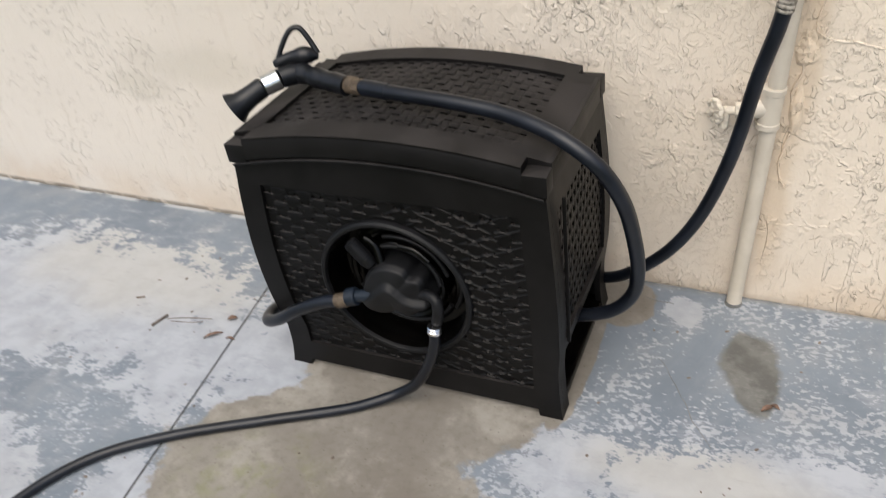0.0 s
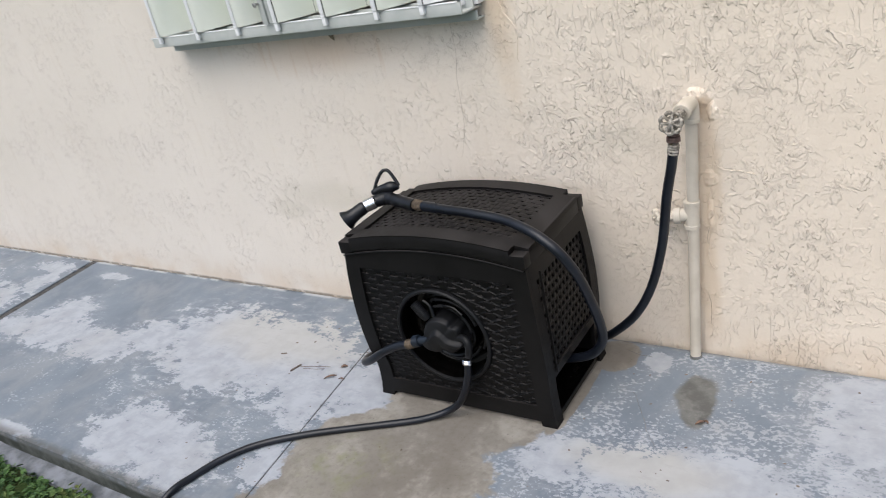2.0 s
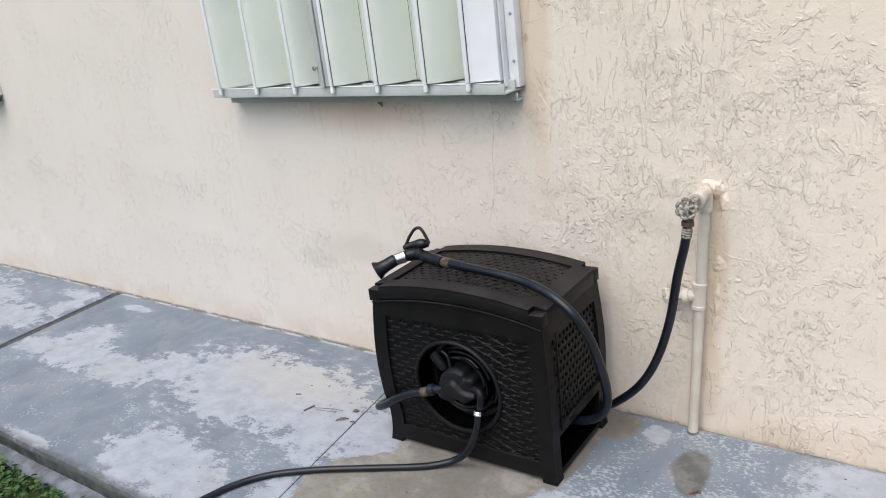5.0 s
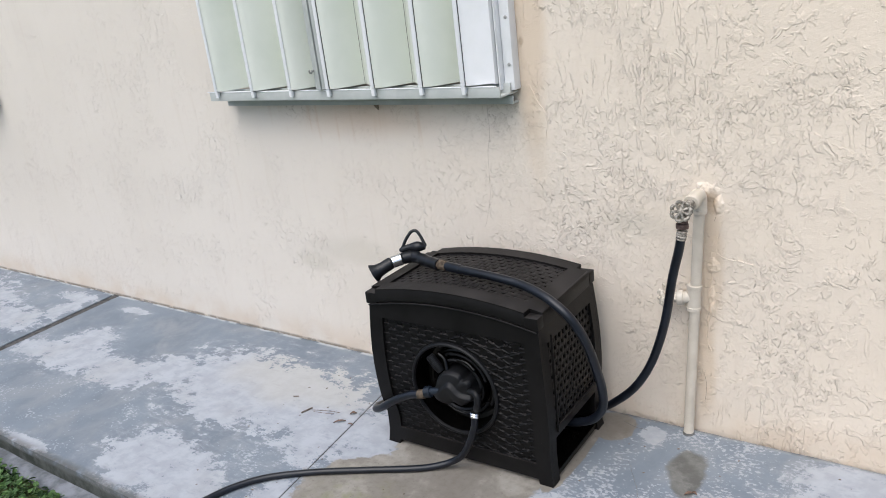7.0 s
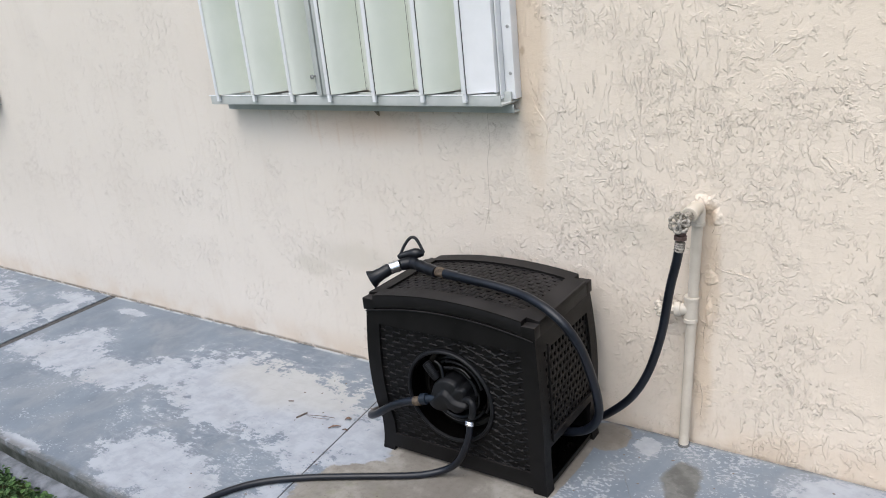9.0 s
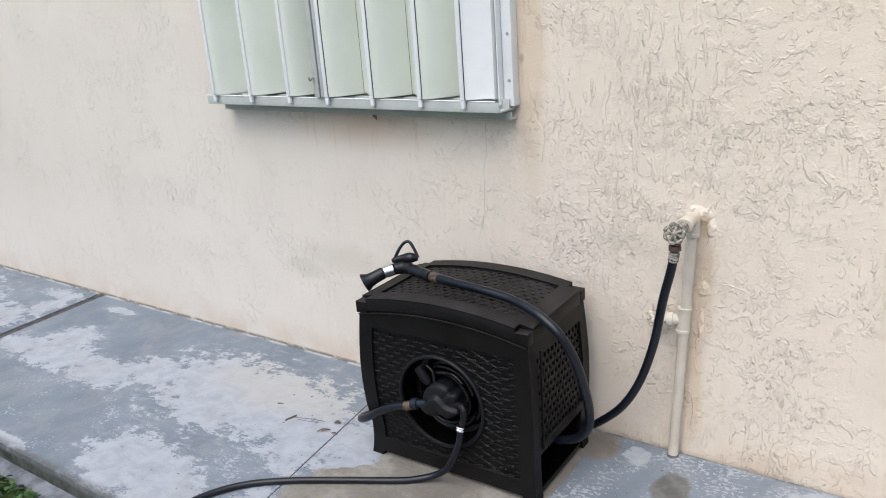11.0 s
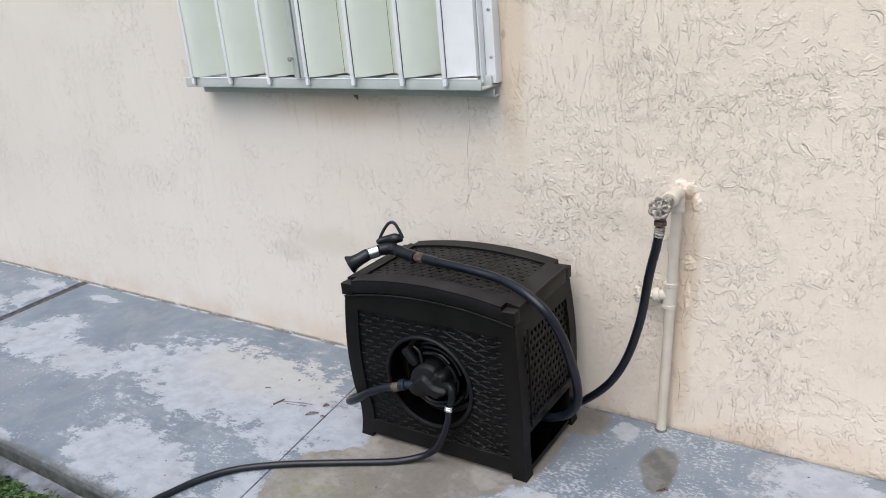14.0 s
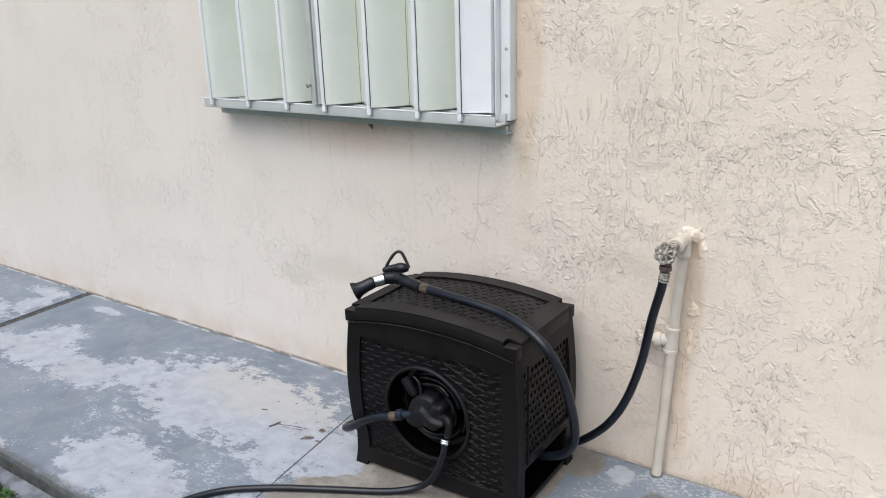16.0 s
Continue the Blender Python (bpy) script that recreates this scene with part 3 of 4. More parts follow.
# ---- the ground cover ----
def ground_cover():
    rng = random.Random(11)
    vs, fs = [], []
    for _ in range(21000):
        x, y = rng.uniform(-3.9, 0.3), -1.050 - 1.0 * rng.random() ** 1.5
        edge = 0.05 * noise.noise(Vector((x * 3.1, 2, 5))) + 0.03 * noise.noise(Vector((x * 11, 7, 5)))
        if y > -1.060 + edge or noise.noise(Vector((x * 5, y * 5, 1))) < -0.42:
            continue
        h = rng.uniform(0.004, 0.05) * (0.6 + 0.6 * min(1, (-1.0 - y) / 0.15))
        l, w = rng.uniform(0.011, 0.028), rng.uniform(0.009, 0.019)
        m = Matrix.Translation((x, y, -0.083 + h)) @ Euler((rng.uniform(-0.7, 0.7), rng.uniform(-0.7, 0.5), rng.uniform(0, 6.3))).to_matrix().to_4x4()
        k = len(vs)
        for p in ((0, 0, 0), (l * 0.35, -w / 2, 0.002), (l * 0.75, -w * 0.42, 0.001), (l, 0, -0.003), (l * 0.75, w * 0.42, 0.001), (l * 0.35, w / 2, 0.002), (l * 0.5, 0, -0.002)):
            vs.append(tuple(m @ Vector(p)))
        fs += [(k, k + 1, k + 6), (k + 1, k + 2, k + 6), (k + 2, k + 3, k + 6), (k + 3, k + 4, k + 6), (k + 4, k + 5, k + 6), (k + 5, k, k + 6)]
    return vs, fs


tagged(part("ground_cover", ground_cover(), M_LEAF), "low green broad-leaved weeds along the walkway edge", "weeds", kind="stuff")


# ---- the storm shutters ----
def storm_shutter(at, label):
    """A folding storm shutter; its right frame ends at x = 0, and z = 0 is the lower edge of its sill flange."""
    top = 1.25
    s = thing("storm_shutter", at, label, "shutter", "storm shutters on the wall")
    part("sill_flange", join(block(-1.241, -0.010, -0.034, -0.030, 0, 0.024, 0.001), block(-1.241, -0.010, -0.0315, -0.001, 0.0005, 0.005, 0.001)), M_TRACK, s, "grey-white metal sill flange")
    part("bottom_track", join(block(-1.246, -0.010, -0.1030, -0.0985, 0.031, 0.060, 0.001), block(-1.246, -0.010, -0.1005, -0.004, 0.030, 0.035, 0.001), block(-1.246, -0.010, -0.046, -0.038, 0.033, 0.062, 0.001)), M_TRACK, s, "grey-white metal bottom track")
    part("track_lip", block(-1.256, -0.024, -0.1045, -0.0935, 0.0605, 0.0630, 0.0005), M_FRAME, s, "thin white lip of the bottom track")
    part("top_track", block(-1.246, -0.010, -0.103, -0.004, top, top + 0.04, 0.002), M_TRACK, s)
    part("side_frame", join(block(-0.031, 0.0, -0.036, -0.001, 0.040, top + 0.04, 0.002), block(-0.036, -0.032, -0.060, -0.001, 0.045, top + 0.04, 0.001), block(-0.0465, -0.039, -0.074, -0.020, 0.064, top + 0.04, 0.001)), M_FRAME, s, "white screwed side frame")
    for z in (0.112, 0.240, 0.47, 0.8):
        part("screw", moved(lathe([(0.0050, 0), (0.0050, 0.0012), (0.003, 0.0034)], 12), Matrix.Translation((-0.012, -0.036, z)) @ pose(0, 0, 0, 90)), M_STEEL, s, "small metal screw")
    pins = [-1.191, -1.001, -0.814, -0.643, -0.455, -0.271, -0.121]
    backs = [-1.109, -0.915, -0.738, -0.561, -0.366, -0.185, -0.040]
    for i, (x0, xb) in enumerate(zip(pins, backs)):
        last = i == len(pins) - 1
        line = [(x0 - 0.005, -0.106), (x0 - 0.005, -0.1165), (x0 + 0.008, -0.1158)]
        depth, bend = (0.040, 1.0) if last else (0.092, 1.9)
        for k in range(1, 13):
            t = k / 12
            line.append((x0 + 0.008 + (xb - x0 - 0.008) * t, -0.114 + depth * t ** bend))
        v, f = [], []
        for z in (0.067, top):
            for w in (0.0, 0.0022):
                v += [(x, y + w, z) for x, y in line]
        n = len(line)
        for k in range(n - 1):
            f.append((k, k + 1, 2 * n + k + 1, 2 * n + k))
            f.append((n + k + 1, n + k, 3 * n + k, 3 * n + k + 1))
            f.append((k + 1, k, n + k, n + k + 1))
            f.append((2 * n + k, 2 * n + k + 1, 3 * n + k + 1, 3 * n + k))
        for k in (0, n - 1):
            f.append((k, 2 * n + k, 3 * n + k, n + k))
        # last blade in frame white: its fuller light put into the colour
        blade = part("blade", (v, f), M_FRAME if last else M_SHUT, s)
        if not last:
            yb, x1 = line[-1][1], pins[i + 1]
            ret = [(xb, yb), (xb + 0.003, yb + 0.003), (xb + 0.008, yb + 0.001), (x1 - 0.008, -0.1085)]
            v, f = [], []
            for z in (0.067, top):
                for w in (0.0, 0.002):
                    v += [(x + w, y + w, z) for x, y in ret]
            n = len(ret)
            for k in range(n - 1):
                f.append((k, k + 1, 2 * n + k + 1, 2 * n + k))
                f.append((n + k + 1, n + k, 3 * n + k, 3 * n + k + 1))
                f.append((k + 1, k, n + k, n + k + 1))
                f.append((2 * n + k, 2 * n + k + 1, 3 * n + k + 1, 3 * n + k))
            part("return_blade", (v, f), M_SHUT, s)
        part("guide_pin", block(x0 - 0.007, x0 + 0.006, -0.1165, -0.1055, 0.043, 0.0665, 0.002), M_FRAME, blade, "white nylon guide pin")
        part("edge_strip", block(x0 - 0.0060, x0 + 0.0080, -0.1188, -0.1168, 0.067, top, 0.0007), M_FRAME, blade, "white edge strip")
        # thin dark parts added to stand for shadow gaps at the blade edges
        if i >= 3:
            part("gasket", block(x0 + 0.0086, x0 + 0.0097, -0.1172, -0.1148, 0.068, top, 0.0003), M_GRIP, blade, "thin dark line standing for a shadow gap")
            if not last:
                part("gasket", block(xb - 0.0014, xb - 0.0004, yb - 0.0022, yb + 0.0002, 0.068, top, 0.0003), M_GRIP, blade, "thin dark line standing for a shadow gap")
    part("locking_stile", join(block(-0.697, -0.689, -0.112, -0.060, 0.067, top, 0.001), block(-0.686, -0.672, -0.1165, -0.070, 0.065, top, 0.0015), block(-0.668, -0.654, -0.1135, -0.070, 0.066, top, 0.0015)), M_TRACK, s, "grey-white locking stile where the leaves meet")
    bolt = part("thumb_bolt", rod((-0.694, -0.110, 0.127), (-0.694, -0.128, 0.125), 0.0035, 12), M_STEEL, s, "dull steel thumb bolt")
    part("bolt_head", rod((-0.694, -0.124, 0.1255), (-0.695, -0.130, 0.125), 0.008, 6), M_STEEL, bolt)
    return s


first = storm_shutter((-0.488, 0, 0.960), "white folding metal storm shutter over a window in the stucco wall")
second = copy_thing(first, pose(-3.512, 0, 0.960))
second["label"] = "white folding metal storm shutter over the farther window"
tab = part("metal_tab", ([(-0.012, 0, 0), (0.014, 0, 0), (0.012, 0, -0.022), (0.004, 0, -0.016), (-0.012, -0.003, 0), (0.014, -0.003, 0), (0.012, -0.003, -0.022), (0.004, -0.003, -0.016)],
                         [(3, 2, 1, 0), (4, 5, 6, 7), (0, 1, 5, 4), (1, 2, 6, 5), (2, 3, 7, 6), (3, 0, 4, 7)]), M_TAB, smooth=False)
tab.location = (-1.028, -0.014, 0.962)
tagged(tab, "small rusty metal tab sticking out below the shutter sill", "tab")


# ---- the water pipe and its taps ----
def hand_wheel(parent, m, r=0.027, material=None):
    """A lobed tap wheel that faces along local z."""
    rim = [(r * (1 + 0.07 * math.cos(7 * a)) * math.cos(a), r * (1 + 0.07 * math.cos(7 * a)) * math.sin(a), 0.002 * math.cos(7 * a)) for a in [2 * math.pi * i / 56 for i in range(57)]]
    boss = lathe([(0.008, -0.004), (0.0095, 0.0), (0.009, 0.005), (0.004, 0.006), (0.004, 0.011), (0.002, 0.012)], 16)
    w = part("wheel", moved(tube(rim, 0.0046, 8, 0.003), m), material or M_OLDBRASS, parent, "weathered lobed tap wheel")
    part("boss", moved(boss, m), material or M_OLDBRASS, w)
    for i in range(7):
        a = 2 * math.pi * (i + 0.5) / 7
        part("spoke", moved(tube([(0.006 * math.cos(a), 0.006 * math.sin(a), 0.003), (0.6 * r * math.cos(a), 0.6 * r * math.sin(a), 0.002), (0.95 * r * math.cos(a), 0.95 * r * math.sin(a), 0)], 0.0040, 8, 0.004), m), material or M_OLDBRASS, w)
    return w


riser = thing("water_pipe", (0, 0, 0), "cream painted plastic water pipe rising from the paving to a tap", "pipe")
foot, mid, top = Vector((-0.009, -0.029, 0)), Vector((0.010, -0.029, 0.434)), Vector((0.027, -0.029, 0.708))
part("riser", rod(foot, top, 0.0142, 24), M_PVC, riser)
part("foot_collar", moved(lathe([(0.0165, 0), (0.0165, 0.003), (0.0145, 0.007)], 24), Matrix.Translation(foot)), M_DARKCRACK, riser, "dirty ring at the pipe's foot")
up = (top - foot).normalized()
tee = part("tee_fitting", join(rod(mid - up * 0.036, mid + up * 0.036, 0.0185, 24), rod(mid - up * 0.038, mid - up * 0.026, 0.0200, 24), rod(mid + up * 0.026, mid + up * 0.038, 0.0200, 24),
                               rod(mid, mid + Vector((-0.034, -0.006, -0.003)), 0.0165, 24), rod(mid + Vector((-0.026, -0.005, -0.003)), mid + Vector((-0.043, -0.008, -0.004)), 0.0205, 24)), M_PVC, riser, "cream painted tee fitting")
elbow_line = [top - up * 0.03, top - up * 0.004, top + Vector((0.000, -0.006, 0.013)), top + Vector((-0.001, -0.026, 0.016)), top + Vector((-0.003, -0.056, 0.011))]
part("elbow_fitting", join(tube(elbow_line, 0.0185, 20, 0.004), rod(top - up * 0.034, top - up * 0.022, 0.0195, 24), rod(top + Vector((-0.0022, -0.046, 0.0128)), top + Vector((-0.0032, -0.060, 0.0103)), 0.0205, 24)), M_PVC, riser, "cream painted elbow fitting")
tap = thing("garden_tap", (0, 0, 0), "weathered metal garden tap with a lobed wheel", "tap")
o = top + Vector((-0.003, -0.060, 0.011))
part("tap_body", join(rod(o, o + Vector((-0.001, -0.026, -0.002)), 0.012, 8), tube([o + Vector((-0.002, -0.022, -0.002)), o + Vector((-0.003, -0.040, -0.008)), o + Vector((-0.005, -0.050, -0.030))], 0.0125, 16, 0.004),
                      rod(o + Vector((-0.003, -0.034, -0.004)), o + Vector((-0.004, -0.062, 0.006)), 0.0095, 16)), M_OLDBRASS, tap)
hand_wheel(tap, aim(o + Vector((-0.003, -0.066, -0.001)), o + Vector((0.10, -0.55, 0.16))), 0.0225)
part("outlet_nut", join(rod(o + Vector((-0.005, -0.050, -0.024)), o + Vector((-0.0055, -0.051, -0.036)), 0.0140, 20), rod(o + Vector((-0.0055, -0.051, -0.038)), o + Vector((-0.006, -0.0515, -0.050)), 0.0165, 8)), M_RUST, tap, "tarnished copper-coloured outlet nut")

tap2 = thing("drain_tap", (0, 0, 0), "small cream painted tap on the pipe's tee", "tap")
o2 = mid + Vector((-0.043, -0.008, -0.004))
part("tap_body", join(rod(o2, o2 + Vector((-0.012, -0.002, -0.001)), 0.0135, 6), rod(o2 + Vector((-0.010, -0.002, -0.001)), o2 + Vector((-0.038, -0.006, -0.002)), 0.008, 14),
                      rod(o2 + Vector((-0.026, -0.004, 0)), o2 + Vector((-0.028, -0.008, -0.032)), 0.008, 14)), M_PAINTED, tap2)
hand_wheel(tap2, aim(o2 + Vector((-0.042, -0.007, -0.002)), o2 + Vector((-0.30, -0.20, -0.01))), 0.018, M_PAINTED)


# ---- the hose reel box ----
BX, BY = -0.5270, -0.2570
HX, HY = 0.2775, 0.1695
reel = thing("hose_reel_box", (BX, BY, 0), "dark brown woven resin hose reel box standing on the walkway", "hose reel")
reel.rotation_euler[2] = radians(1.1)


def ease(x, lo, hi):
    t = max(0.0, min(1.0, (x - lo) / (hi - lo)))
    return t * t * (3 - 2 * t)


def flare(z):
    """How far the sides bow out at a height, in metres."""
    z = max(0.0, min(0.47, z))
    return 0.010 * math.sin(math.pi * max(0.0, (z - 0.10)) / 0.37) - 0.003 * math.sin(math.pi * min(z, 0.16) / 0.16) + 0.003 * max(0.0, 1 - z / 0.05) ** 1.5


def bowed(x, y, z):
    f = flare(z)
    return Vector((x * (1 + f / HX - (0.030 if x > 0 else 0.010) * ease(z, 0.05, 0.40)), y * (1 + f / HY), z))


def crown(x):
    return 1 - (x / HX) ** 2


def seam(x):
    return 0.464 + 0.031 * crown(x)


def front_place(sign):
    def place(u, v, w):
        z = v if v <= 0.425 else 0.425 + (v - 0.425) / 0.035 * (seam(u) - 0.003 - 0.425)
        inset = 0.004 if v < 0.0 else 0.0
        return bowed(u, sign * (-HY + w + inset), z)
    return place


def frame_keep(u, v):
    if abs(u) < HX - 0.046 and 0.058 < v < 0.424:
        return False
    if v < 0.014 and abs(u) < HX - 0.042:
        return False
    return True


us = cuts(0.012, -HX, -HX + 0.042, -HX + 0.046, HX - 0.046, HX - 0.042, HX)
vs = cuts(0.014, 0.0, 0.014, 0.058, 0.425, 0.460)
part("front_frame", sheet(us, vs, frame_keep, 0.014, front_place(1)), M_RESIN, reel, "smooth dark brown front frame")
back = sheet(us, vs, lambda u, v: v > 0.014 or abs(u) > HX - 0.042, 0.014, front_place(-1))
part("back_panel", (back[0], [f[::-1] for f in back[1]]), M_RESIN, reel)


def weave(u, v, pu, pv, lift):
    """The height of a basket weave: flat canes across, over and under upright ones, with open corners."""
    v = v + 0.0012 * math.sin(u * 41) * math.sin(v * 23)
    j = math.floor(v / pv)
    fv = v / pv - j
    a = math.cos(math.pi * (u / pu + j))
    i = math.floor(u / pu + 0.5)
    fu = u / pu + 0.5 - i
    over = ease(a, -0.35, 0.25)
    cross = max(0.0, 1 - abs(2 * fv - 1) ** 5) * (0.30 + 0.70 * over) + 0.22 * (fv - 0.5) * over
    upright = max(0.0, 1 - abs(2 * fu - 1) ** 5) * (0.20 + 0.50 * (1 - over))
    h = max(cross, upright)
    return lift * (h - 1.0)


CX, CZ, CR = -0.008, 0.241, 0.134


def wicker(u, v):
    """The moulded front: canes with curled lower lips, dark eyelets beside them, and crossed slanting canes."""
    pu, pv = 0.050, 0.0150
    v = v + 0.0010 * math.sin(u * 37 + 1.0)
    h = 0.0
    for k in (0, 1):
        j = math.floor(v / pv) + k
        c = (j % 2) * pu / 2
        i = round((u - c) / pu)
        du, dv = u - c - i * pu, v - j * pv - 0.0012 * math.cos((u - c) / pu * 2 * math.pi)
        lip = ease(0.0165 - abs(du), 0.0, 0.004)
        h += lip * (0.0014 * math.exp(-(dv / 0.0012) ** 2) + 0.0011 * ease(dv, -0.010, 0.0) * (1 - ease(dv, 0.0, 0.002)))
    side = min(1.0, 0.35 + ease(u, -0.05, 0.10))
    for slope in (0.40, -0.40):
        f = ((v - slope * u) / 0.0300 + 0.25) % 1.0
        g = math.sin(u * 31 + slope * 5) * 0.5 + 0.5
        h += side * 0.0028 * ease(g, 0.15, 0.4) * math.exp(-((f - 0.5) * 0.0300 / 0.0013) ** 2)
    return h


def wicker_keep(u, v):
    if (u - CX) ** 2 + (v - CZ) ** 2 < CR * CR:
        return False
    pu, pv = 0.050, 0.0150
    j = math.floor((v + 0.0010 * math.sin(u * 37 + 1.0)) / pv)
    c = (j % 2) * pu / 2
    du, dv = u - c - round((u - c) / pu) * pu, v - j * pv
    return not (abs(abs(du) - 0.0078) < 0.0030 and 0.0032 < dv < 0.0070)


def front_panel_place(u, v, w):
    d = wicker(u, v) - 0.004 if w == 0 else 0.0
    return bowed(u, -HY + 0.003 + w - d, v)


part("woven_front_panel", sheet(span(-HX + 0.042, HX - 0.042, 0.0021), span(0.054, 0.428, 0.0017), wicker_keep, 0.014, front_panel_place), M_WEAVE, reel, "dark brown basket-weave front panel")

for sx in (-1, 1):
    def side_place(u, v, w, sx=sx):
        return bowed(sx * (HX - w), u, v)

    def side_keep(u, v):
        if abs(u) > HY - 0.040:
            return not (v < 0.02 and abs(u) < HY - 0.040)
        return v > 0.415 or 0.132 < v < 0.160
    sh = sheet(cuts(0.012, -HY + 0.0145, -HY + 0.040, HY - 0.040, HY - 0.0145), cuts(0.012, 0.0, 0.020, 0.132, 0.160, 0.415, 0.462), side_keep, 0.012, side_place)
    part("side_frame", sh if sx > 0 else (sh[0], [f[::-1] for f in sh[1]]), M_RESIN, reel, "smooth dark brown side frame")

    def lattice_keep(u, v):
        j = math.floor((v - 0.158) / 0.0232)
        fv = (v - 0.158) / 0.0232 - j
        fu = (u / 0.0210 + 0.5 * (j % 2)) % 1.0
        return not (0.30 < fu < 0.72 and 0.22 < fv < 0.78)

    def lattice_place(u, v, w, sx=sx):
        d = 0.0 if w else weave(u, v - 0.158, 0.0105, 0.0232, 0.0025)
        return bowed(sx * (HX - 0.006 - w + d), u, v)
    sh = sheet(span(-HY + 0.038, HY - 0.038, 0.00263), span(0.158, 0.417, 0.0029), lattice_keep, 0.006, lattice_place)
    part("pierced_side_panel", sh if sx > 0 else (sh[0], [f[::-1] for f in sh[1]]), M_WEAVE, reel, "pierced dark brown woven side panel")
    part("corner_rib", moved(block(-0.003, 0.003, -0.002, 0.002, 0.15, 0.44, 0.001), Matrix.Translation((sx * (HX + 0.006), -HY + 0.042, 0))), M_RESIN, reel)

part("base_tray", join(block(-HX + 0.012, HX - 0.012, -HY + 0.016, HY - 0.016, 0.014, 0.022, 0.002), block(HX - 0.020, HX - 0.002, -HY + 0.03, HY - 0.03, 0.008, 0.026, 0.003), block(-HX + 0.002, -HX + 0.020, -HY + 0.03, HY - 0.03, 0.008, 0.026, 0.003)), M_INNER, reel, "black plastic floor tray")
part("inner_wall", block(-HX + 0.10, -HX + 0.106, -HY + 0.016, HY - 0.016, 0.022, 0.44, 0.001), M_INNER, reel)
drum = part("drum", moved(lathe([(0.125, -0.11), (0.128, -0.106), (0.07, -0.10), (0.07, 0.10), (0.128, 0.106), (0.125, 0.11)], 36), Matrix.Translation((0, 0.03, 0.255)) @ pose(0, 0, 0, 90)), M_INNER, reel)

# lid
lu = cuts(0.012, -HX - 0.004, -HX + 0.034, -HX + 0.048, HX - 0.052, HX - 0.034, HX + 0.004)
lv = cuts(0.012, -HY - 0.004, -HY + 0.026, -HY + 0.048, HY - 0.044, HY - 0.026, HY + 0.004)


def lid_z(x):
    return 0.5055 + 0.0285 * crown(max(-HX, min(HX, x)))


def lid_keep(u, v):
    if abs(u) > HX - 0.034 and abs(v) > HY - 0.026:
        return False
    return not (-HX + 0.048 < u < HX - 0.052 and -HY + 0.048 < v < HY - 0.044)


lid = part("lid", sheet(lu, lv, lid_keep, 0.012, lambda u, v, w: (u, v, lid_z(u) - w)), M_RESIN, reel, "arched dark brown lid frame")
lid.scale, lid.location = (0.983, 1.0, 1.0), (-0.0040, 0.0, 0.0)
for name, y0, y1 in (("front_apron", -HY - 0.0045, -HY + 0.006), ("back_apron", HY - 0.006, HY + 0.0045)):
    n = 48
    v, f = [], []
    for i in range(n + 1):
        x = -HX + 0.0335 + (2 * HX - 0.067) * i / n
        zt, zb = lid_z(x) - 0.0005, seam(max(-HX, min(HX, x))) + 0.001
        ring = [(y0 + 0.003, zt), (y0 - 0.0005, zt - 0.005), (y0 - 0.001, zb + 0.002), (y0 + 0.001, zb), (y1, zb), (y1, zt - 0.011)]
        v += [(x, y, z) for y, z in ring]
    for i in range(n):
        for k in range(6):
            f.append((i * 6 + k, i * 6 + (k + 1) % 6, i * 6 + 6 + (k + 1) % 6, i * 6 + 6 + k))
    f += [tuple(range(6)), tuple(range(n * 6, n * 6 + 6))[::-1]]
    bm = bmesh.new()
    bv = [bm.verts.new(p) for p in v]
    for q in f:
        bm.faces.new([bv[i] for i in q])
    part(name, bm, M_RESIN, lid)
for sx in (-1, 1):
    a, b = sorted((sx * (HX + 0.004), sx * (HX - 0.006)))
    part("side_apron", block(a, b, -HY + 0.0255, HY - 0.0255, 0.463, 0.5065, 0.002), M_RESIN, lid)
    for sy in (-1, 1):
        a, b = sorted((sx * (HX + 0.0045), sx * (HX - 0.0337)))
        c, d = sorted((sy * (HY + 0.0055), sy * (HY - 0.026)))
        part("corner_cap", block(a, b, c, d, 0.4655, 0.5000, 0.0010), M_RESIN, lid)


def lid_panel_place(u, v, w):
    d = 0.0 if w else weave(u, v, 0.0155, 0.0195, 0.0034)
    return (u, v, lid_z(u) - 0.006 + d - w)


def lid_panel_keep(u, v):
    j = math.floor(v / 0.0195)
    fv = v / 0.0195 - j
    fu = (u / 0.0310 + 0.5 * (j % 2) + 0.5) % 1.0
    return not (0.31 < fu < 0.69 and fv < 0.17)


part("woven_lid_panel", sheet(span(-HX + 0.044, HX - 0.048, 0.0022), span(-HY + 0.044, HY - 0.040, 0.0022), lid_panel_keep, 0.006, lid_panel_place), M_WEAVE, lid, "dark brown basket-weave lid panel with small slots")

part("seam_lip", tube([(x * (0.97 if x > 0 else 0.99), -HY - 0.0062, seam(x) - 0.0030) for x in span(-HX + 0.002, HX - 0.002, 0.03)], 0.0022, 8, 0.012), M_RESIN, reel)

